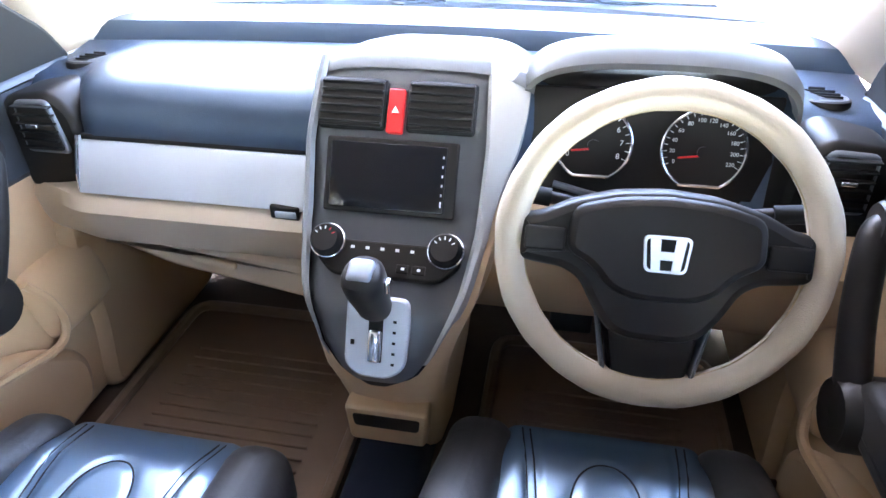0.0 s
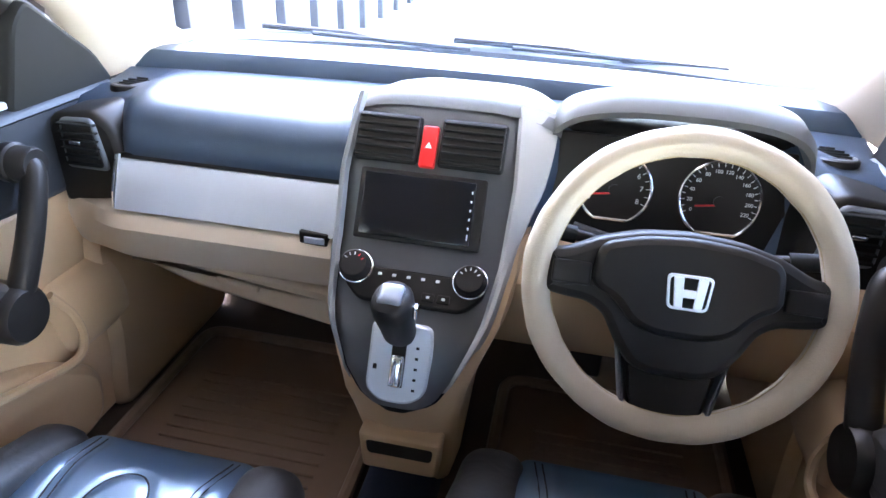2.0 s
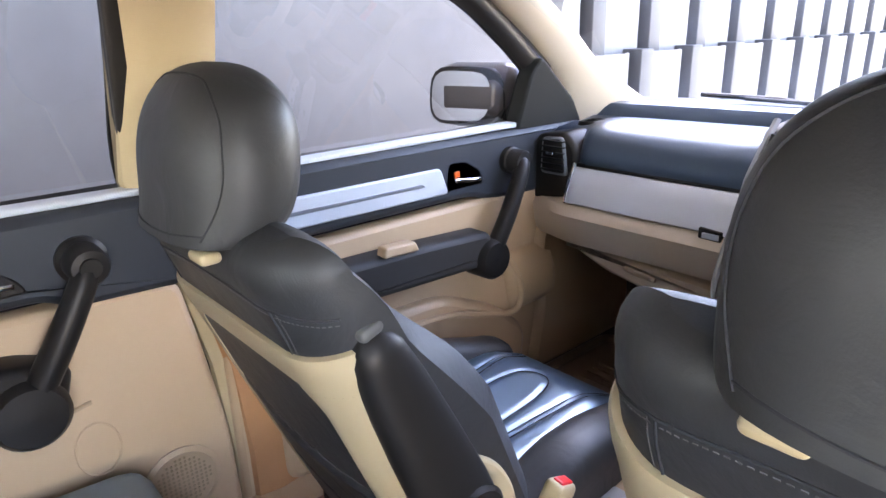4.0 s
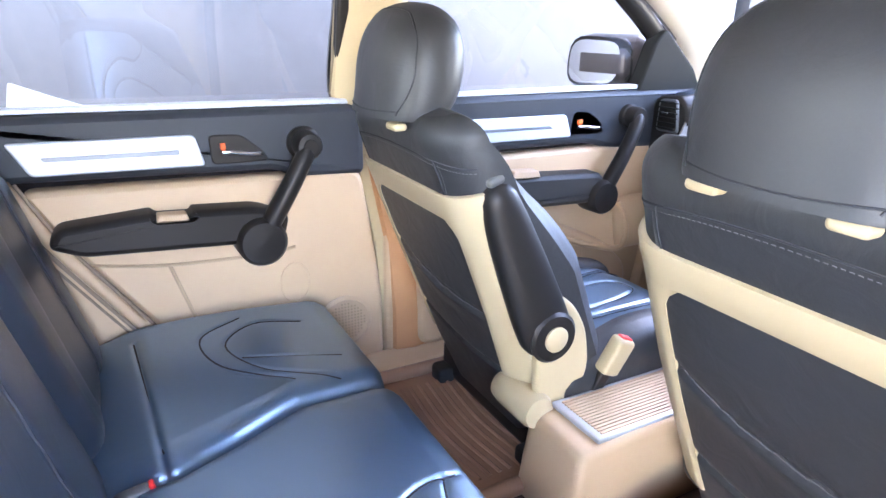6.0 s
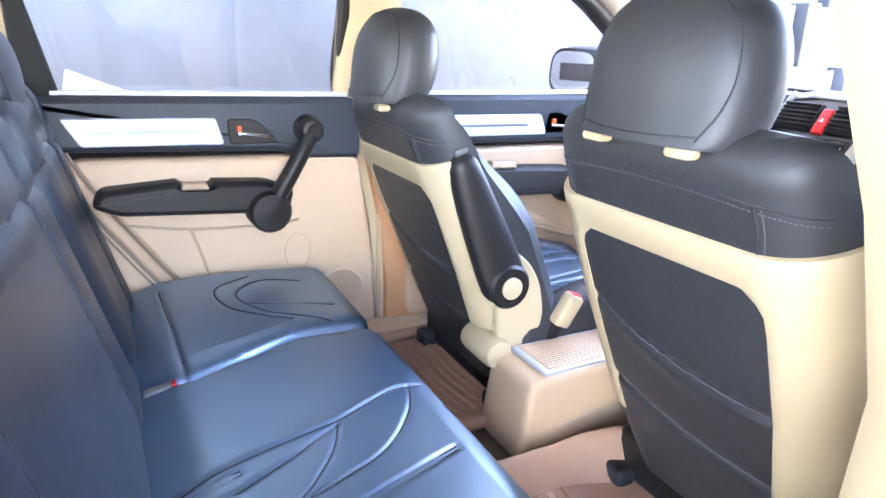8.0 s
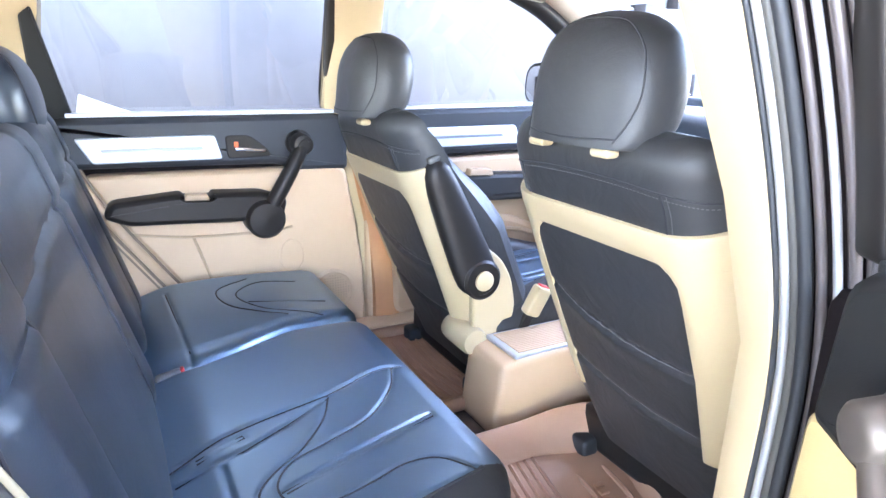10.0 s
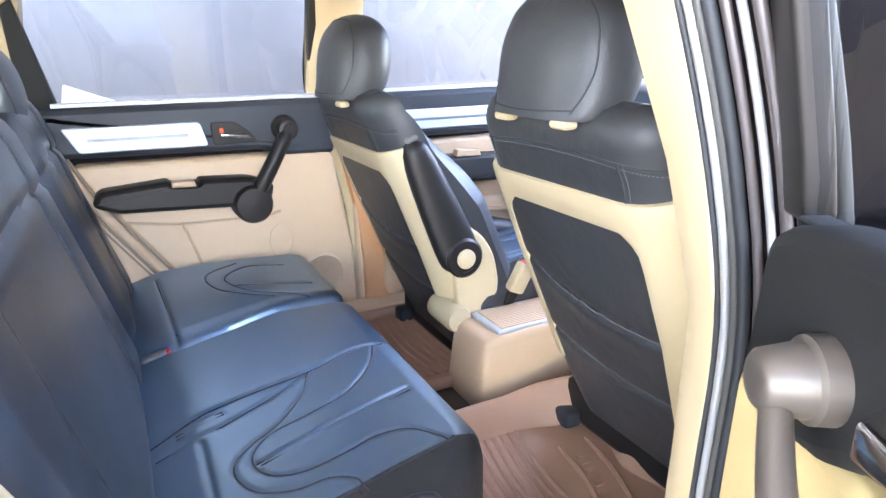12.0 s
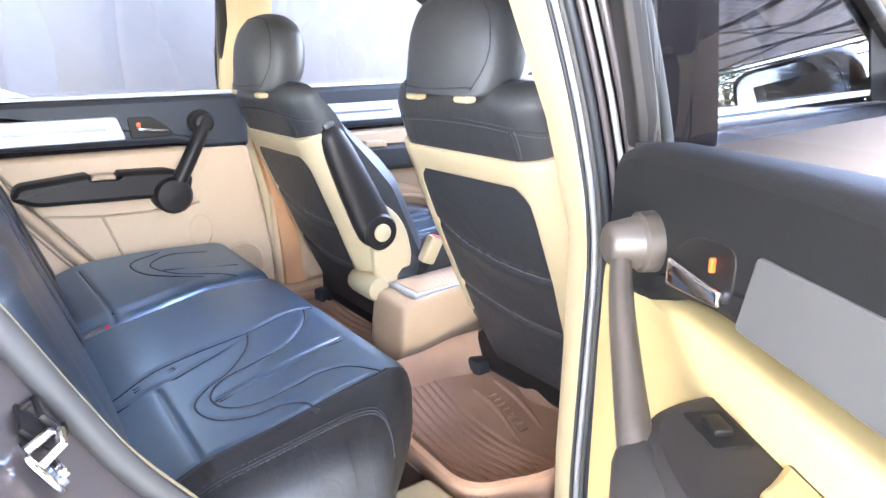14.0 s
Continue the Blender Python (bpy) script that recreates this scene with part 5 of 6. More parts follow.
def dashboard():
    d = thing("dashboard", "charcoal dashboard with silver band and beige lower half", "dashboard", at=(0, 1.2, 0.7))
    xs = [-0.72 + 1.44 * i / 72 for i in range(73)]
    def prof(x):
        bow = 0.06 * (1 - (x / 0.72) ** 2)
        hood = math.exp(-((x - 0.375) / 0.20) ** 8)
        mid = math.exp(-((x - 0.0) / 0.16) ** 6)
        top = 1.112 + 0.02 * mid
        k = 0.13 * hood + 0.05 * ease(0.55, 0.60, abs(x))
        top -= 0.02 * ease(0.55, 0.66, abs(x))
        return [(1.05 + k, 1.02), (1.052 + k, 1.045), (1.066 + k, 1.078), (1.095 + 0.8 * k, 1.10 - 0.01 * ease(0.55, 0.62, abs(x))), (1.14 + 0.6 * k, top), (1.20, top + 0.004), (1.27 + bow * 0.5, top - 0.004), (1.33 + bow, 1.098), (1.345 + bow, 1.092)]
    rows = [[(x, y, z) for y, z in prof(x)] + [(x, 1.36, 0.75), (x, 1.09, 0.93)] for x in xs]
    part("upper_pad", loft(rows, close=True, caps=True), DASH, d, "grained charcoal upper pad")
    rows = []
    for x in xs:
        bow = 0.06 * (1 - (x / 0.72) ** 2)
        rows.append([(x, 1.340 + bow, 1.085), (x, 1.348 + bow, 1.118), (x, 1.358 + bow, 1.130), (x, 1.385 + bow, 1.134), (x, 1.56 + bow, 1.118), (x, 1.60 + bow, 1.07)])
    part("windscreen_ledge", loft(rows, close=True, caps=True), DASH, d, "raised charcoal ledge under the windscreen")
    # side vent pods
    for q in (-1, 1):
        pod = part("side_pod", plate([(q * 0.555, 0.925), (q * 0.70, 0.905), (q * 0.715, 1.02), (q * 0.69, 1.082), (q * 0.60, 1.095), (q * 0.565, 1.06)], 1.14, 1.045, 0.02, 0.012, axis="y"), BLACK, d)
        part("vent_frame", plate([(q * 0.585, 0.985), (q * 0.672, 0.985), (q * 0.668, 1.078), (q * 0.60, 1.082)], 1.06, 1.039, 0.014, 0.004, axis="y"), GREY_METAL, pod)
        part("vent_cavity", plate([(q * 0.592, 0.991), (q * 0.666, 0.991), (q * 0.662, 1.072), (q * 0.605, 1.076)], 1.06, 1.0375, 0.012, 0.002, axis="y"), BLACK, pod)
        for i in range(6):
            part("slat", rbox((0.07, 0.014, 0.004), 0.0015, at=(q * 0.63, 1.036, 0.998 + i * 0.0145)), DARK, pod)
        part("vent_tab", rbox((0.022, 0.012, 0.007), 0.002, at=(q * 0.63, 1.028, 1.041)), CHROME, pod, "bright vent tab")
        part("tweeter_grille", shaped(lathe([(0.0, 0.004), (0.034, 0.004), (0.038, 0.006), (0.042, 0.004), (0.044, -0.01)], 24), pose(q * 0.628, 1.205, 1.094, -8)), BLACK, d, "round speaker grille")
        for i in range(7):
            h = math.sqrt(max(0.0001, 0.031 ** 2 - (0.0095 * (i - 3)) ** 2))
            part("grille_bar", rbox((2 * h, 0.003, 0.004), 0.001, at=(q * 0.628, 1.205 + 0.0095 * (i - 3), 1.0995 + 0.0013 * (i - 3))), DARK, d)
    # passenger side: silver band, beige shelf, glove box
    def band(z0, z1, y0, y1, x0, x1, k=24, bow=0.0):
        rows = []
        for i in range(k + 1):
            x = x0 + (x1 - x0) * i / k
            rows.append([(x, y0, z0), (x, y0 - 0.006, z0 + 0.004), (x, 0.5 * (y0 + y1) - 0.006 - bow, 0.5 * (z0 + z1)), (x, y1 - 0.006, z1 - 0.004), (x, y1, z1), (x, y1 + 0.04, z1), (x, y0 + 0.04, z0)])
        return loft(rows, close=True, caps=True)
    part("silver_band", band(0.928, 1.012, 1.012, 1.052, -0.565, -0.135, bow=0.004), SILVER, d, "satin silver band")
    part("band_end", tube(curve([(-0.576, 1.022, 0.915), (-0.572, 1.026, 0.96), (-0.566, 1.046, 1.022)], 5), 0.0055, 8), CHROME, d, "bright end strip of the band")
    part("shadow_gap", rbox((0.44, 0.03, 0.010), 0.002, at=(-0.35, 1.065, 1.017)), BLACK, d)
    btn = part("glove_release", plate([(-0.215, 0.918), (-0.165, 0.914), (-0.165, 0.938), (-0.215, 0.941)], 1.02, 1.002, 0.003, 0.002, axis="y"), BLACK, d)
    part("release_lever", rbox((0.036, 0.006, 0.012), 0.002, at=(-0.188, 1.002, 0.926)), SILVER, btn, "silver release lever")
    rows = []
    for i in range(31):
        x = -0.70 + 0.58 * i / 30
        e = ease(-0.70, -0.55, x)
        rows.append([(x, 1.10 - 0.07 * e, 0.932), (x, 1.05 - 0.045 * e, 0.922), (x, 1.04 - 0.048 * e, 0.90), (x, 1.045 - 0.035 * e, 0.86), (x, 1.06 - 0.03 * e, 0.82), (x, 1.10, 0.80), (x, 1.20, 0.90)])
    part("lower_shelf", loft(rows, close=True, caps=True), GREIGE, d, "beige lower shelf")
    part("glove_box_lid", plate([(-0.60, 0.815), (-0.46, 0.762), (-0.165, 0.712), (-0.16, 0.790), (-0.20, 0.803), (-0.56, 0.820)], 1.12, 1.046, 0.02, 0.012, axis="y"), GREIGE, d, "beige glove box lid")
    part("lid_handle", rbox((0.085, 0.014, 0.014), 0.005, (2, 1, 1), lambda p: (p.x, p.y, p.z - 0.1 * p.x), at=(-0.365, 1.042, 0.785)), GREIGE, d)
    # driver side lower lining
    rows = []
    for i in range(25):
        x = 0.12 + 0.58 * i / 24
        rows.append([(x, 1.06, 0.96), (x, 1.02, 0.93), (x, 1.00, 0.90), (x, 1.02, 0.83), (x, 1.06, 0.74), (x, 1.10, 0.72), (x, 1.25, 0.85)])
    part("knee_lining", loft(rows, close=True, caps=True), BEIGE, d, "beige knee lining")
    rows = []
    for i in range(25):
        x = 0.145 + 0.42 * i / 24
        rows.append([(x, 1.19, 1.10), (x, 1.165, 1.02), (x, 1.13, 0.955), (x, 1.06, 0.945), (x, 1.22, 0.93), (x, 1.25, 1.05)])
    part("driver_fascia", loft(rows, close=True, caps=True), BLACK, d)
    # footwell front
    part("toe_board", rbox((1.40, 0.04, 0.62), 0.01, (2, 1, 2), lambda p: (p.x, p.y - 0.35 * p.z * (p.z < 0), p.z), at=(0, 1.46, 0.68)), CARPET, d)
    return d


dashboard()


def cluster():
    c = thing("instrument_cluster", "instrument cluster with two ringed dials under a hood", "instrument cluster", at=(0.375, 1.13, 1.0))
    # the hood
    rows = []
    for j, (dy, dz, s) in enumerate(((0.0, 0.0, 1.0), (-0.004, 0.008, 1.02), (0.012, 0.022, 1.03), (0.06, 0.030, 1.02), (0.14, 0.012, 0.98), (0.22, -0.02, 0.95))):
        row = []
        for k in range(33):
            a = math.pi * k / 32
            x = 0.375 - 0.195 * s * math.copysign(abs(math.cos(a)) ** 0.75, math.cos(a))
            z = 1.065 + dz + (0.10 * s) * math.sin(a) ** 0.55
            row.append((x, 1.085 + dy + 0.02 * math.cos(a) ** 2, z))
        rows.append(row)
    bm = loft(rows)
    bmesh.ops.solidify(bm, geom=bm.faces[:], thickness=0.008)
    part("hood", bm, DASH_GLARE, c, "smooth hood, paler grey for windscreen glare")
    # Unseen block added to stop daylight showing under the hood.
    part("backing", rbox((0.40, 0.12, 0.13), 0.02, (2, 2, 2), at=(0.375, 1.245, 1.055)), BLACK, c)
    m0 = pose(0.372, 1.128, 1.032, 90 - 18)
    part("panel", shaped(rbox((0.39, 0.17, 0.012), 0.005), m0 @ Matrix.Translation((0, 0, -0.012))), BLACK, c)
    for x, r, kind in ((-0.08, 0.058, 0), (0.085, 0.062, 1)):
        m = m0 @ Matrix.Translation((x, 0.0, 0))
        ang = [radians(-62 + 304 * k / 47) for k in range(48)]
        ringp = [(r * math.cos(a), r * math.sin(a), 0.006) for a in ang]
        g = part("gauge", shaped(lathe([(0.0, 0.0), (r - 0.003, 0.0), (r - 0.003, 0.003), (0.0, 0.003)], 40), m), BLACK, c)
        part("gauge_ring", shaped(tube(ringp, 0.0032, 8, closed=True), m), CHROME, g, "chrome ring")
        part("needle", shaped(rbox((r * 0.62, 0.003, 0.002), 0.0008, at=(-r * 0.30, -0.008, 0.006)), m @ pose(0, 0, 0, 0, 0, 8)), RED, g, "red needle")
        part("needle_cap", shaped(lathe([(0.0, 0.003), (0.009, 0.003), (0.009, 0.008), (0.0, 0.008)], 16), m @ Matrix.Translation((0, -0.003, 0))), BLACK, g)
        texts = [str(20 * k) for k in range(12)] if kind else [str(k) for k in range(9)]
        n = len(texts)
        for k, s in enumerate(texts):
            a = radians(205 - 230 * k / (n - 1))
            cu = bpy.data.curves.new("digits", "FONT")
            cu.body, cu.size, cu.align_x, cu.align_y, cu.extrude = s, 0.0085 if kind else 0.012, "CENTER", "CENTER", 0.0003
            tmp = bpy.data.objects.new("digits", cu)
            me = bpy.data.meshes.new_from_object(tmp)
            bpy.data.objects.remove(tmp)
            bm = bmesh.new()
            bm.from_mesh(me)
            part("digits", shaped(bm, m @ Matrix.Translation((r * 0.74 * math.cos(a), r * 0.74 * math.sin(a), 0.004))), WHITE, g, smooth=False)
            for h in (0.0, 0.5):
                if k + h > n - 1:
                    continue
                b = radians(205 - 230 * (k + h) / (n - 1))
                part("tick", shaped(rbox((0.005, 0.0012, 0.0008), 0.0003, at=(r * 0.90, 0, 0.004)), m @ pose(0, 0, 0, 0, 0, math.degrees(b))), WHITE, g)
    part("lower_lip", tube(curve([(0.235, 1.11, 0.965), (0.32, 1.10, 0.952), (0.44, 1.10, 0.945), (0.52, 1.11, 0.95)], 6), 0.006, 8), GREY_METAL, c)


cluster()


def centre_stack():
    c = thing("centre_console", "graphite and beige centre console with screen and climate dials", "centre console", at=(0, 1.0, 0.5))
    # beige body that narrows to the floor
    table = [(0.45, 0.070, 0.965), (0.55, 0.080, 0.935), (0.60, 0.086, 0.905), (0.68, 0.092, 0.874), (0.73, 0.100, 0.856), (0.76, 0.105, 0.856), (0.80, 0.118, 0.866), (0.86, 0.145, 0.900), (0.92, 0.160, 0.972), (0.96, 0.160, 1.0)]
    rows = []
    for z, w, y in table:
        ring = [(-w, 1.30, z), (-w - 0.006, y + 0.10, z), (-w, y + 0.045, z)]
        for k in range(9):
            a = math.pi * (k + 0.5) / 9
            ring.append((-w * math.cos(a) * 0.98, y + 0.035 - 0.035 * math.sin(a) ** 0.7, z))
        ring += [(w, y + 0.045, z), (w + 0.006, y + 0.10, z), (w, 1.30, z)]
        rows.append(ring)
    part("console_body", loft(rows, close=True, caps=True), BEIGE, c, "beige plastic body")
    # pocket at the foot
    pk = part("pocket", plate([(-0.066, 0.575), (0.066, 0.575), (0.072, 0.655), (-0.072, 0.655)], 0.895, 0.862, 0.012, 0.006, axis="y"), BEIGE, c)
    # Flat black plate paints the shade inside the pocket.
    shaped_ob = part("pocket_shade", plate([(-0.055, 0.612), (0.055, 0.612), (0.058, 0.64), (-0.058, 0.64)], 0.90, 0.8605, 0.008, 0.001, axis="y"), BLACK, pk)
    # the face panel in graphite
    def face_sheet(zs, grow, off, k=12):
        rows = []
        for z in zs:
            h = interp(z, HALF) + grow
            m = on_face(0, z, off)
            rows.append([m @ Vector((h * (2 * j / k - 1), 0, -0.012 * abs(2 * j / k - 1) ** 4)) for j in range(k + 1)])
        bm = loft(rows)
        bmesh.ops.solidify(bm, geom=bm.faces[:], thickness=0.012)
        return bm
    zs = [0.738 + (1.150 - 0.738) * i / 40 for i in range(41)]
    part("black_surround", face_sheet(zs, 0.005, 0.003), BLACK, c)
    part("face_panel", face_sheet(zs[1:], 0.0, 0.006), FACE_TRIM, c, "graphite metallic face panel")
    for q in (-1, 1):
        rows = []
        for i in range(25):
            z = 0.785 + (1.152 - 0.785) * i / 24
            thin = 0.25 + 0.75 * ease(0.785, 0.93, z)
            m = on_face(0, z, 0.0)
            h = interp(z, HALF)
            ext = 0.046 * ease(0.92, 1.14, z) if q > 0 else 0.0
            rows.append([m @ Vector((q * (h - 0.002), 0, 0.004)), m @ Vector((q * (h + 0.004 * thin), 0, 0.009 * thin)), m @ Vector((q * (h + 0.011 * thin + 0.5 * ext), 0, 0.007 * thin - 0.1 * ext)), m @ Vector((q * (h + 0.015 * thin + ext), 0, -0.25 * ext)), m @ Vector((q * (h + 0.014 * thin + ext), 0, -0.05))])
        # The right rail takes a paler tone than the left.
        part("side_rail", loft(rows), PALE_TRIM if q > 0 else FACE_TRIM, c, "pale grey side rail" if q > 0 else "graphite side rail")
    # crown that joins the dash top
    rows = []
    for y, z, h in ((1.098, 1.146, 0.150), (1.115, 1.160, 0.152), (1.15, 1.163, 0.150), (1.25, 1.150, 0.142), (1.36, 1.128, 0.13)):
        rows.append([((h + 0.045 * (j > 12)) * (2 * j / 24 - 1), y, z - 0.03 * abs(2 * j / 24 - 1) ** 5) for j in range(25)])
    bm = loft(rows)
    bmesh.ops.solidify(bm, geom=bm.faces[:], thickness=0.02)
    part("crown", bm, DASH_GLARE, c, "crown on the dash, paler grey for windscreen glare")
    # vents
    for x0 in (-0.076, 0.062):
        m = on_face(x0, 1.094, 0.008)
        v = part("vent", shaped(rbox((0.105, 0.079, 0.015), 0.006, (2, 2, 1), at=(0, 0, 0.0)), m), DARK, c, "dark air vent")
        part("vent_cavity", shaped(rbox((0.098, 0.072, 0.008), 0.003, at=(0, 0, 0.0065)), m), BLACK, v)
        for i in range(6):
            part("slat", shaped(rbox((0.096, 0.0035, 0.012), 0.0015, at=(0, -0.030 + i * 0.012, 0.010)), m), DARK, v)
    m = on_face(-0.007, 1.086, 0.012)
    hz = part("hazard_button", shaped(rbox((0.026, 0.068, 0.014), 0.004), m), RED, c, "red hazard light button")
    tri = []
    for k in range(3):
        a = radians(90 + 120 * k)
        tri.append((0.0065 * math.cos(a), 0.0065 * math.sin(a)))
    part("hazard_mark", shaped(plate(tri, 0.006, 0.008, 0, 0.0005, axis="z"), m), WHITE, hz)
    # head unit
    m = on_face(-0.008, 1.004, 0.008)
    hu = part("head_unit", shaped(rbox((0.205, 0.114, 0.012), 0.004, (1, 1, 1)), m), BLACK, c, "black touchscreen head unit")
    part("screen", shaped(rbox((0.180, 0.100, 0.004), 0.002, at=(-0.004, 0, 0.006)), m), GLOSS, hu, "dark glossy screen")
    for i in range(6):
        part("touch_mark", shaped(rbox((0.0022, 0.004 if i else 0.009, 0.001), 0.0003, at=(0.081, -0.036 + i * 0.014, 0.0085)), m), WHITE, hu)
    # climate row
    m = on_face(0.0, 0.906, 0.006)
    cl = part("climate_panel", shaped(plate([(-0.108, 0.022), (0.112, 0.022), (0.115, -0.005), (0.085, -0.034), (-0.08, -0.034), (-0.110, -0.005)], 0.0, 0.010, 0.014, 0.004, axis="z"), m), BLACK, c, "black climate panel")
    for x in (-0.091, 0.090):
        k = part("climate_dial", shaped(lathe([(0.0, 0.0), (0.027, 0.0), (0.027, 0.010), (0.0245, 0.013), (0.023, 0.026), (0.020, 0.030), (0.0, 0.030)], 32), on_face(x, 0.916, 0.010)), BLACK, c, "round climate dial")
        part("dial_ring", shaped(tube([(0.0255 * math.cos(a * math.pi / 16), 0.0255 * math.sin(a * math.pi / 16), 0.011) for a in range(32)], 0.002, 6, closed=True), on_face(x, 0.916, 0.010)), CHROME, k, "chrome ring")
        for s in range(5):
            part("dial_mark", shaped(rbox((0.0016, 0.005, 0.001), 0.0003, at=(0, 0.015, 0.0305)), on_face(x, 0.916, 0.010) @ pose(0, 0, 0, 0, 0, -60 + 30 * s)), RED if (x < 0 and s < 2) else WHITE, k)
    for i in range(5):
        part("climate_icon", shaped(rbox((0.006, 0.0045, 0.001), 0.0004, at=(-0.052 + i * 0.023, 0.010, 0.0105)), m), WHITE, cl)
    for i in range(2):
        part("climate_button", shaped(rbox((0.020, 0.014, 0.004), 0.002, at=(0.03 + i * 0.024, -0.018, 0.011)), m), BLACK, cl)
        part("climate_icon", shaped(rbox((0.005, 0.004, 0.001), 0.0004, at=(0.03 + i * 0.024, -0.018, 0.0135)), m), WHITE, cl)
    return c


centre_stack()


def gear_selector():
    g = thing("gear_selector", "automatic gear lever with black leather knob and silver gate", "gear lever", at=(0, 0.87, 0.83))
    m = on_face(0.004, 0.822, 0.012)
    out = [(-0.048, 0.060), (0.044, 0.060), (0.048, 0.02), (0.044, -0.045), (0.02, -0.062), (-0.026, -0.062), (-0.048, -0.045)]
    part("gate_plate", shaped(plate(out, -0.004, 0.008, 0.014, 0.004, axis="z"), m), SILVER, g, "satin silver gate plate")
    part("gate_slot", shaped(rbox((0.026, 0.082, 0.004), 0.004, at=(-0.002, 0.002, 0.0075)), m), BLACK, g)
    part("shift_boot", shaped(rbox((0.020, 0.05, 0.014), 0.006, (2, 3, 1), at=(-0.002, -0.012, 0.010)), m), CHROME, g, "shiny lever sleeve")
    part("release_slot", shaped(rbox((0.006, 0.008, 0.002), 0.0008, at=(-0.036, -0.01, 0.0085)), m), BLACK, g)
    for i in range(5):
        part("gate_letter", shaped(rbox((0.005, 0.004, 0.001), 0.0003, at=(0.026, 0.026 - i * 0.016, 0.0085)), m), DARK, g)
    a, b = Vector((0.002, 0.862, 0.858)), Vector((0.0, 0.815, 0.962))
    part("lever_rod", tube([a, a.lerp(b, 0.45)], 0.010, 12), CHROME, g)
    rows = []
    for t, w, dd in ((0.12, 0.022, 0.020), (0.2, 0.0245, 0.023), (0.45, 0.0255, 0.027), (0.75, 0.029, 0.032), (0.95, 0.029, 0.032), (1.03, 0.025, 0.028), (1.07, 0.018, 0.020), (1.085, 0.008, 0.009)):
        cpt = a.lerp(b, t)
        rows.append([cpt + Vector((w * math.copysign(abs(math.cos(q)) ** 0.8, math.cos(q)), dd * math.sin(q), 0.3 * dd * math.sin(q))) for q in [2 * math.pi * k / 20 for k in range(20)]])
    part("knob", loft(rows, close=True, caps=True), BLACK, g, "black leather knob")
    part("knob_cap", shaped(rbox((0.036, 0.038, 0.018), 0.0085, (3, 3, 1)), Matrix.Translation(a.lerp(b, 1.04)) @ pose(0, 0, 0, 24)), GREY_METAL, g, "graphite knob cap")
    part("knob_button", rbox((0.008, 0.016, 0.02), 0.003, at=(0.032, 0.825, 0.94)), CHROME, g, "chrome side button")


gear_selector()


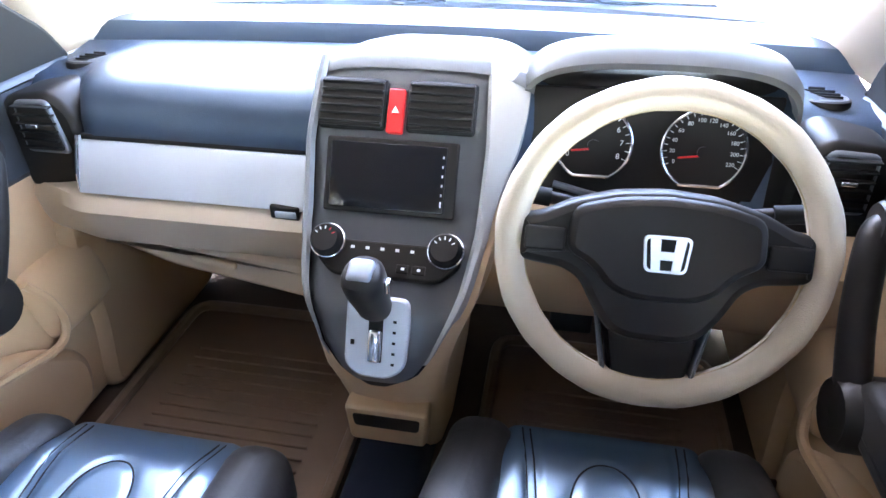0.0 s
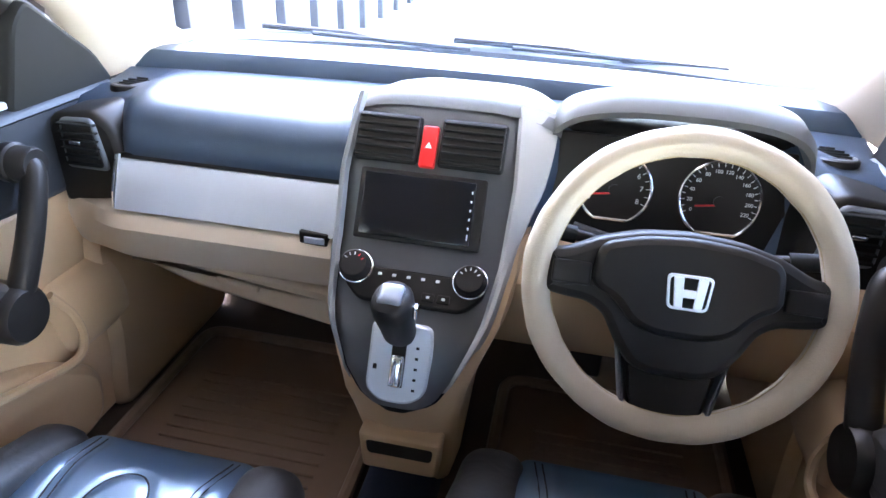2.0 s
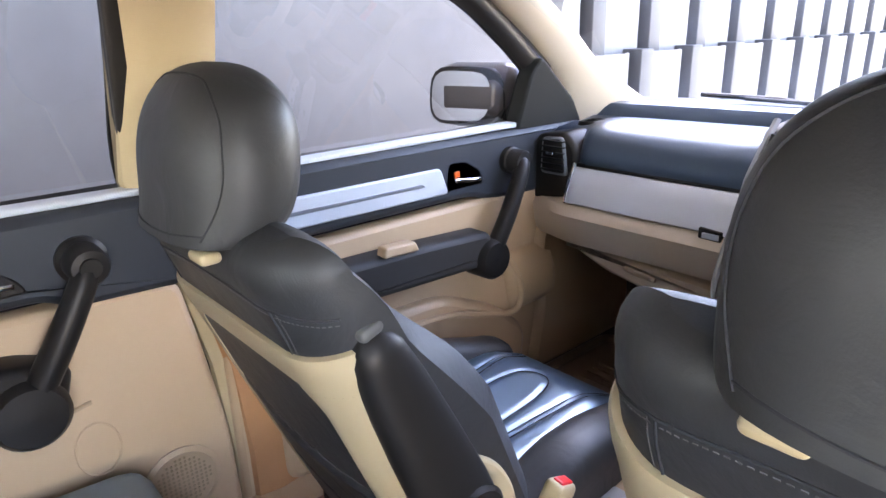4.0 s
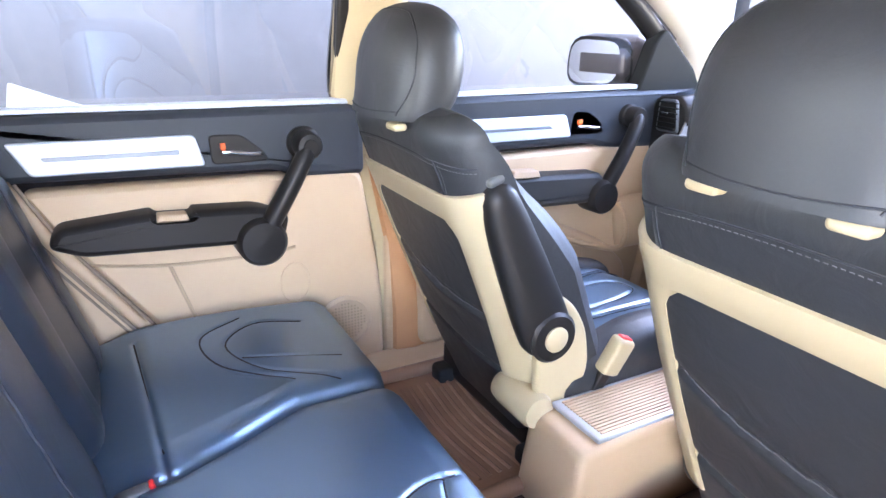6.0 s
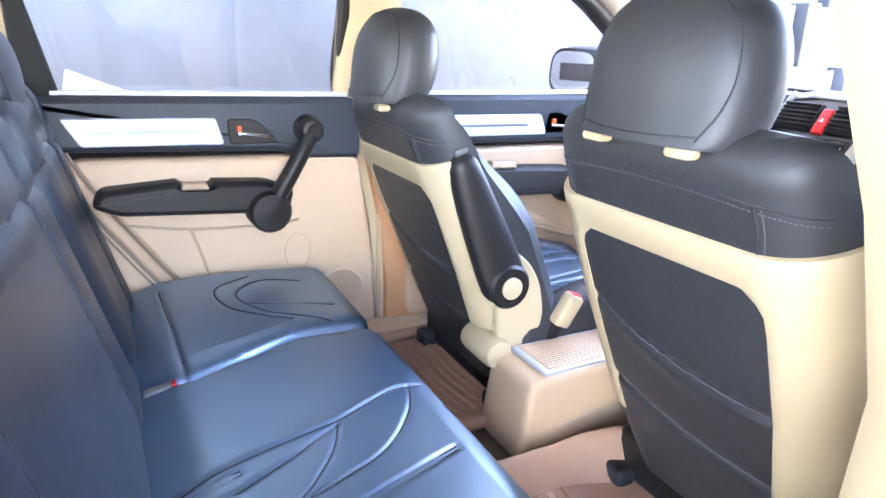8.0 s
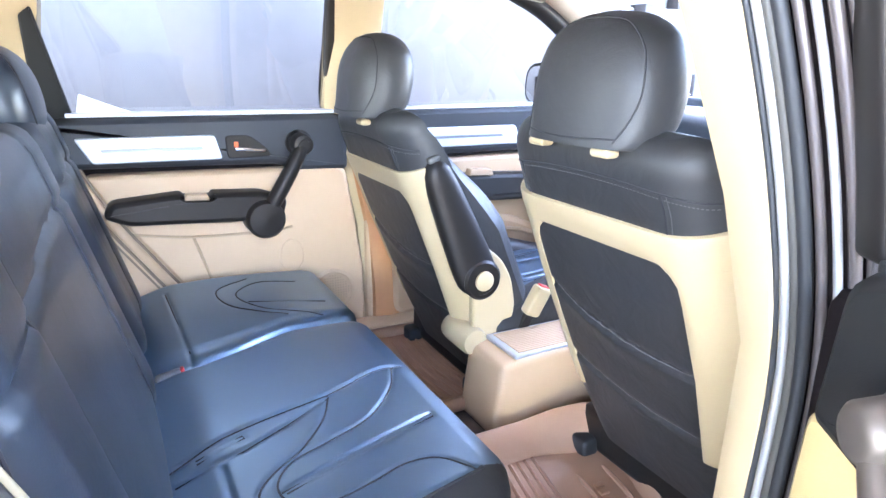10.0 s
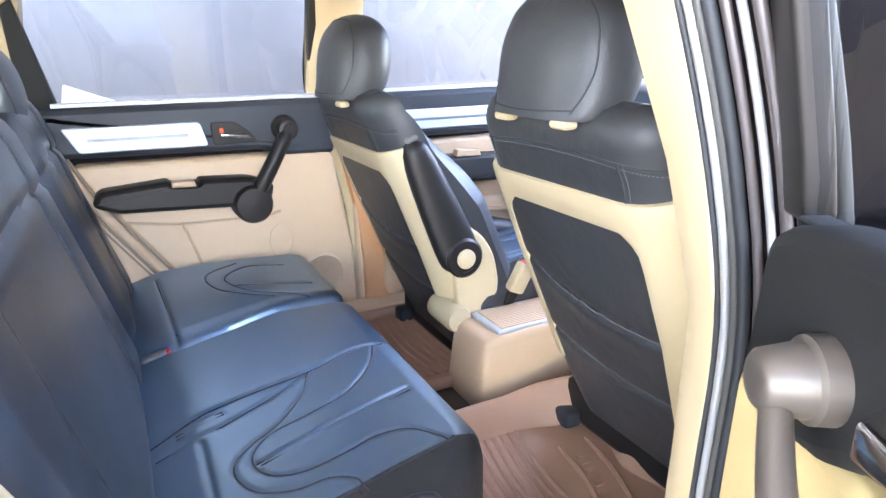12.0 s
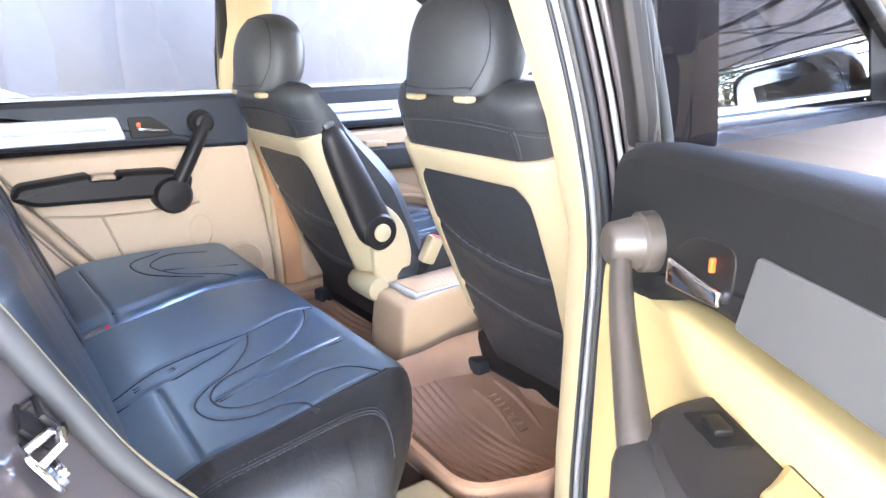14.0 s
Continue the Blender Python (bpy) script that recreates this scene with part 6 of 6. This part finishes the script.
def steering_wheel():
    w = thing("steering_wheel", "steering wheel in a cream leather cover with black hub", "steering wheel", at=(0.374, 0.861, 1.014))
    m = pose(0.374, 0.861, 1.014, 90 - 23)
    R = 0.1865
    bm = bmesh.new()
    rows = []
    for k in range(96):
        a = 2 * math.pi * k / 96
        rr = 0.0195 + 0.0006 * math.sin(9 * a) + 0.0004 * math.sin(23 * a + 1)
        rows.append([((R + rr * math.cos(b)) * math.cos(a), (R + rr * math.cos(b)) * math.sin(a), rr * math.sin(b)) for b in [2 * math.pi * j / 16 for j in range(16)]])
    rows.append(rows[0])
    bm = loft(rows, close=True)
    bmesh.ops.remove_doubles(bm, verts=bm.verts, dist=0.0001)
    rim = part("rim_cover", shaped(bm, m), WHEEL_COVER, w, "cream leather rim cover")
    part("cover_stitching", shaped(tube([((R - 0.0185) * math.cos(2 * math.pi * k / 72), (R - 0.0185) * math.sin(2 * math.pi * k / 72), 0.004) for k in range(72)], 0.0012, 5, closed=True), m), CREAM, rim)
    # hub pad
    def crown(bm, k):
        for v in bm.verts:
            if v.co.z > 0.0:
                v.co.z += k * (1 - min(1, (v.co.x / 0.17) ** 2)) - 0.10 * max(0.0, v.co.y) ** 1.5
        return bm
    arms = [(-0.174, 0.030), (-0.15, 0.034), (-0.11, 0.054), (-0.06, 0.068), (0.0, 0.073), (0.06, 0.068), (0.11, 0.054), (0.15, 0.034), (0.174, 0.030), (0.176, -0.026), (0.15, -0.030), (0.118, -0.032), (0.096, -0.044), (0.076, -0.080), (0.055, -0.106), (0.03, -0.114), (-0.03, -0.114), (-0.055, -0.106), (-0.076, -0.080), (-0.096, -0.044), (-0.118, -0.032), (-0.15, -0.030), (-0.176, -0.026)]
    part("spoke", shaped(plate([(-0.085, -0.05), (0.085, -0.05), (0.060, -0.10), (0.047, -0.172), (-0.047, -0.172), (-0.060, -0.10)], -0.022, 0.004, 0.006, 0.006, axis="z"), m), BLACK, w, "wide black lower spoke")
    part("spoke_plate", shaped(crown(plate(arms, -0.02, 0.016, 0.012, 0.012, axis="z", steps=4), 0.012), m), BLACK, w, "black spoke plate")
    out = [(-0.112, 0.047), (-0.06, 0.062), (0.0, 0.067), (0.06, 0.062), (0.112, 0.047), (0.116, -0.008), (0.085, -0.022), (0.062, -0.050), (0.03, -0.060), (-0.03, -0.060), (-0.062, -0.050), (-0.085, -0.022), (-0.116, -0.008)]
    hub = part("hub_pad", shaped(crown(plate(out, 0.0, 0.024, 0.018, 0.010, axis="z", steps=5), 0.018), m), BLACK, w, "black airbag pad")
    for q in (-1, 1):
        part("spoke_button", shaped(rbox((0.05, 0.030, 0.008), 0.004, (3, 2, 1), at=(q * 0.142, 0.004, 0.020)), m), BLACK, w)
        part("spoke_edge", shaped(plate([(q * 0.066, -0.088), (q * 0.072, -0.086), (q * 0.056, -0.170), (q * 0.049, -0.171)], -0.02, 0.008, 0.002, 0.003, axis="z"), m), GREY_METAL, w, "graphite spoke edge")
    part("lower_cover", shaped(plate([(-0.025, -0.09), (0.025, -0.09), (0.022, -0.168), (-0.022, -0.168)], -0.04, -0.012, 0.006, 0.004, axis="z"), m), BLACK, w)
    em = part("emblem", shaped(plate([(-0.028, 0.022), (0.028, 0.022), (0.024, -0.022), (-0.024, -0.022)], 0.040, 0.0445, 0.008, 0.001, axis="z"), m), EMBLEM, hub, "chrome emblem")
    part("emblem_field", shaped(plate([(-0.0245, 0.0185), (0.0245, 0.0185), (0.021, -0.0185), (-0.021, -0.0185)], 0.0435, 0.0455, 0.006, 0.0005, axis="z"), m), DARK, em)
    for q in (-1, 1):
        part("emblem_bar", shaped(plate([(q * 0.0085, 0.0185), (q * 0.0205, 0.0185), (q * 0.0165, -0.0185), (q * 0.0065, -0.0185)], 0.045, 0.048, 0.001, 0.0008, axis="z"), m), EMBLEM, em)
    part("emblem_bar", shaped(plate([(-0.010, 0.004), (0.010, 0.004), (0.0095, -0.006), (-0.0095, -0.006)], 0.045, 0.0478, 0.001, 0.0008, axis="z"), m), EMBLEM, em)
    part("column_shroud", shaped(rbox((0.11, 0.10, 0.20), 0.03, (3, 3, 2), at=(0, -0.01, -0.13)), m), BLACK, w)
    for q in (-1, 1):
        st = part("stalk", shaped(tube([(q * 0.05, 0.02, -0.07), (q * 0.12, 0.045, -0.06), (q * 0.17, 0.05, -0.055)], [0.007, 0.008, 0.010], 10), m), BLACK, w)
        part("stalk_tip", shaped(tube([(q * 0.14, 0.047, -0.057), (q * 0.185, 0.052, -0.053)], 0.0125, 12), m), DARK, st)


steering_wheel()

# ---- smaller fittings ----
def door_mirror(side):
    m = thing("door_mirror", "navy painted door mirror outside the front window", "door mirror", "door mirrors", at=(side * 0.80, 1.06, 1.12))
    c = Vector((-0.935, 1.05, 1.162))
    turn = pose(*c, 0, 0, 14)
    def bowl(p):
        k = 1 - 0.25 * ease(0.0, 0.06, p.y)
        return (p.x * k, p.y, p.z * k)
    part("housing", mirrored(shaped(rbox((0.29, 0.13, 0.180), 0.064, (8, 4, 6), bowl, at=(0.015, 0.03, 0)), turn), side), PAINT, m)
    part("mirror_glass", mirrored(shaped(plate([(-0.118, -0.068), (0.075, -0.064), (0.085, 0.068), (-0.108, 0.072)], -0.02, -0.034, 0.055, 0.002, axis="y"), turn), side), MIRROR, m, "mirror glass")
    part("mirror_rim", mirrored(shaped(plate([(-0.130, -0.080), (0.130, -0.070), (0.120, 0.079), (-0.118, 0.084)], 0.0, -0.0295, 0.065, 0.004, axis="y"), turn), side), BLACK, m)
    part("arm", mirrored(rbox((0.16, 0.07, 0.05), 0.02, (3, 1, 1), at=(-0.81, 1.09, 1.125)), side), BLACK, m)


door_mirror(-1)
door_mirror(1)


def cabin_mirror():
    m = thing("rear_view_mirror", "black rear view mirror at the top of the windscreen", "cabin mirror", at=(0.02, 0.90, 1.45))
    part("housing", rbox((0.25, 0.04, 0.07), 0.018, (4, 1, 2), at=(0.02, 0.90, 1.440)), BLACK, m)
    part("mirror_glass", rbox((0.23, 0.004, 0.055), 0.002, at=(0.02, 0.879, 1.440)), MIRROR, m, "mirror glass")
    part("stem", tube([(0.02, 0.91, 1.46), (0.02, 0.89, 1.53)], 0.012, 10), BLACK, m)


cabin_mirror()


def wiper(x0, x1, y0):
    w = thing("wiper", "black wiper resting at the foot of the windscreen", "wiper", "wipers", at=(x0, y0, 1.10))
    part("arm", tube([(x0, y0, 1.10), ((x0 + x1) / 2, y0 + 0.03, 1.125), (x1, y0 + 0.01, 1.13)], 0.008, 8), BLACK, w)
    part("blade", tube([(x0 + 0.1, y0 - 0.01, 1.118), (x1 + 0.15, y0 - 0.02, 1.128)], 0.006, 8), RUBBER, w)


wiper(0.45, -0.10, 1.72)
wiper(-0.15, -0.60, 1.70)
cowl = part("trim", loft([[(x, 1.66 - 0.16 * (x / 0.8) ** 2 + dy, z) for dy, z in ((-0.03, 1.09), (0.06, 1.075), (0.16, 1.06), (0.30, 1.065), (0.55, 1.05), (0.85, 1.0), (1.0, 0.93), (1.05, 0.8))] for x in [-0.8 + 0.1 * i for i in range(17)]]), PAINT)
scuttle = part("trim", loft([[(x, 1.66 - 0.16 * (x / 0.8) ** 2 + dy, z) for dy, z in ((0.035, 1.085), (0.05, 1.112), (0.085, 1.120), (0.15, 1.117), (0.17, 1.07))] for x in [-0.78 + 0.13 * i for i in range(13)]]), RUBBER)
tagged(scuttle, "black plastic scuttle at the foot of the windscreen", "scuttle panel", kind="structure")
tagged(cowl, "dark painted bonnet and cowl beyond the windscreen", "bonnet", kind="structure")


# ---- the rear doorway on the driver's side ----
def doorway():
    line = [(-0.62, 1.45), (-0.66, 1.25), (-0.64, 1.08), (-0.605, 1.0), (-0.535, 0.84), (-0.47, 0.735), (-0.40, 0.62), (-0.355, 0.50), (-0.33, 0.43)]
    pts = curve([(0, y, z) for y, z in line], 5)
    rows = [[(0.675, p.y - 0.006, p.z), (0.715, p.y - 0.022, p.z - 0.012), (0.735, p.y - 0.040, p.z - 0.02), (0.80, p.y - 0.045, p.z - 0.022), (0.855, p.y - 0.05, p.z - 0.022), (0.875, p.y - 0.065, p.z - 0.02), (0.885, p.y - 0.35, p.z - 0.02)] for p in pts]
    ob = part("wall_doorway", loft(rows), PAINT)
    tagged(ob, "dark brown painted door opening over the rear wheel arch", "door opening", kind="structure")
    ob = part("trim", tube([(0.69, p.y - 0.004, p.z + 0.002) for p in pts], 0.0045, 10), SEAL_EDGE)
    tagged(ob, "cream seal round the rear door opening", "door seal", kind="structure")
    ob = part("trim", tube([(0.71, p.y - 0.010, p.z - 0.002) for p in pts], 0.013, 12), SEAL)
    tagged(ob, "grey rubber seal round the rear door opening", "door seal", kind="structure")
    sill = [(0.655, 0.05), (0.745, 0.06), (0.745, -0.36), (0.47, -0.36), (0.49, -0.03), (0.585, -0.025)]
    ob = part("trim", plate(sill, 0.40, 0.455, 0.02, 0.012, axis="z"), CREAM)
    tagged(ob, "cream scuff plate on the rear door sill", "door sill", kind="structure")
    ob = part("wall_sill", plate([(0.745, 0.2), (0.88, 0.2), (0.88, -0.38), (0.745, -0.38)], 0.25, 0.43, 0.02, 0.015, axis="z"), PAINT)
    tagged(ob, "dark brown painted door sill", "door sill", kind="structure")


doorway()


def latch_striker():
    s = thing("door_striker", "shiny steel door striker bolted in the rear door opening", "door striker", at=(0.772, -0.608, 0.888))
    m = Matrix.Translation((0.776, -0.609, 0.890)) @ pose(0, 0, 0, -66, 0, 12)
    part("plate", shaped(plate([(-0.022, -0.024), (0.018, -0.026), (0.024, 0.0), (0.016, 0.026), (-0.020, 0.024)], 0.0, 0.005, 0.008, 0.0015, axis="z"), m), CHROME, s)
    part("loop", shaped(tube([(-0.010, -0.016, 0), (-0.010, -0.016, 0.026), (0.0, -0.016, 0.031), (0.012, -0.012, 0.026), (0.014, -0.010, 0)], 0.0042, 8), m), CHROME, s)
    part("latch_bar", shaped(rbox((0.036, 0.008, 0.008), 0.002, (2, 1, 1), at=(0.006, 0.004, 0.012)), m), CHROME, s)
    for q in (-0.011, 0.010):
        part("bolt", shaped(lathe([(0, 0.004), (0.0065, 0.004), (0.0065, 0.009), (0, 0.010)], 12), m @ Matrix.Translation((q, 0.014, 0.001))), GREY_METAL, s)


latch_striker()


def stop_buffer():
    b = thing("door_buffer", "round black rubber door buffer in the rear door opening", "door buffer", at=(0.705, -0.515, 0.775))
    m = Matrix.Translation((0.712, -0.520, 0.774)) @ pose(0, 0, 0, -56, 18)
    part("ring", shaped(lathe([(0.0, 0.0), (0.017, 0.0), (0.017, 0.006), (0.011, 0.009), (0.008, 0.005), (0.0, 0.005)], 20), m), RUBBER, b)
    part("bolt", shaped(lathe([(0.0, 0.004), (0.005, 0.004), (0.005, 0.009), (0.0, 0.010)], 8), m), GREY_METAL, b)
    k = thing("body_hook", "black steel hook loop in the rear door opening", "body hook", at=(0.735, -0.602, 0.908))
    m = Matrix.Translation((0.738, -0.604, 0.908)) @ pose(0, 0, 0, -60, 14)
    part("loop", shaped(tube([(-0.014, -0.016, 0), (-0.014, -0.016, 0.014), (0.012, -0.016, 0.016), (0.014, 0.012, 0.016), (-0.002, 0.016, 0.014), (-0.002, 0.016, 0)], 0.0035, 8), m), BLACK, k)
    part("base", shaped(rbox((0.036, 0.044, 0.004), 0.0015), m), BLACK, k)


stop_buffer()


def coat_hook():
    h = thing("coat_hook", "small dark coat hook on the rear pillar", "coat hook", at=(-0.68, -0.74, 1.29))
    part("base", rbox((0.012, 0.05, 0.02), 0.004, at=(-0.675, -0.74, 1.285)), CREAM, h)
    part("hook", tube(curve([(-0.665, -0.765, 1.29), (-0.655, -0.76, 1.305), (-0.65, -0.74, 1.312), (-0.655, -0.72, 1.305), (-0.665, -0.715, 1.29)], 4), 0.005, 8), BLACK, h)


coat_hook()


def front_mat(x0, x1):
    m = thing("floor_mat", "brown ribbed rubber mat in the front footwell", "floor mat", "front floor mats", at=((x0 + x1) / 2, 1.1, 0.40))
    part("base", plate([(x0, 0.72), (x1, 0.72), (x1, 1.34), (x0, 1.34)], 0.402, 0.412, 0.05, 0.003, axis="z"), MAT_SHADED, m)
    part("raised_rim", tube([(p.x, p.y, 0.42) for p in rounded([(x0, 0.72), (x1, 0.72), (x1, 1.34), (x0, 1.34)], 0.05)], 0.014, 8, closed=True), MAT_SHADED, m)
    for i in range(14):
        part("rib", rbox((x1 - x0 - 0.16, 0.006, 0.008), 0.002, at=((x0 + x1) / 2, 0.80 + i * 0.03, 0.414)), MAT_SHADED, m)


front_mat(-0.64, -0.12)
front_mat(0.14, 0.62)


def pedals():
    for x, w, label in ((0.30, 0.09, "brake pedal with a black rubber pad"), (0.46, 0.05, "accelerator pedal with a black rubber pad")):
        p = thing("pedal", label, "pedal", "pedals", at=(x, 1.30, 0.55))
        part("pad", rbox((w, 0.02, 0.06), 0.006, (2, 1, 2), at=(x, 1.27, 0.56)), RUBBER, p)
        part("arm", tube([(x, 1.28, 0.56), (x, 1.34, 0.70), (x, 1.36, 0.80)], 0.009, 8), BLACK, p)


pedals()


# ---- trees beyond the yard ----
def tree(x, y, height, spread, low=0.45):
    t = thing("tree", "leafy green tree behind the yard", "tree", "trees behind the yard", at=(x, y, 0))
    rng = random.Random(int(x * 31 + y * 17))
    limbs = [tube([(x, y, 0), (x + 0.1, y, height * 0.35), (x + 0.05, y + 0.1, height * 0.75)], [0.20, 0.14, 0.05], 10)]
    for k in range(7):
        a = 2 * math.pi * k / 7 + rng.uniform(-0.3, 0.3)
        z = height * rng.uniform(0.35, 0.6)
        limbs.append(tube([(x + 0.08, y, z), (x + spread * 0.4 * math.cos(a), y + spread * 0.4 * math.sin(a), z + height * 0.15), (x + spread * 0.8 * math.cos(a), y + spread * 0.8 * math.sin(a), z + height * 0.25)], [0.07, 0.045, 0.015], 7))
    part("trunk", joined(*limbs), BARK, t)
    bm = bmesh.new()
    clumps = [(rng.gauss(0, 0.5) * spread, rng.gauss(0, 0.5) * spread, height * rng.uniform(low, 1.0)) for _ in range(46)]
    for cx, cy, cz in clumps:
        for _ in range(55):
            c = Vector((x + cx + rng.gauss(0, 0.3), y + cy + rng.gauss(0, 0.3), cz + rng.gauss(0, 0.25)))
            u = Vector((rng.uniform(-1, 1), rng.uniform(-1, 1), rng.uniform(-0.6, 0.6))).normalized() * 0.11
            v = u.cross(Vector((rng.uniform(-1, 1), rng.uniform(-1, 1), 1))).normalized() * 0.05
            bm.faces.new([bm.verts.new(c + q) for q in (-u, v, u, -v)])
    part("crown", bm, LEAF, t, smooth=False)


for tx, ty, th, ts in ((-1.5, -15.0, 6.5, 2.2), (3.0, -16.5, 7.5, 2.6), (7.5, -15.5, 6.0, 2.2), (11.0, -12.0, 7.0, 2.4), (13.0, -6.5, 6.5, 2.3)):
    tree(tx, ty, th, ts)
for tx, ty, th, ts in ((11.5, 19.0, 4.4, 2.2), (14.0, 17.5, 4.8, 2.2), (17.0, 16.5, 4.4, 2.2), (19.5, 13.5, 4.6, 2.2), (20.5, 9.0, 4.4, 2.2)):
    tree(tx, ty, th, ts, 0.12)
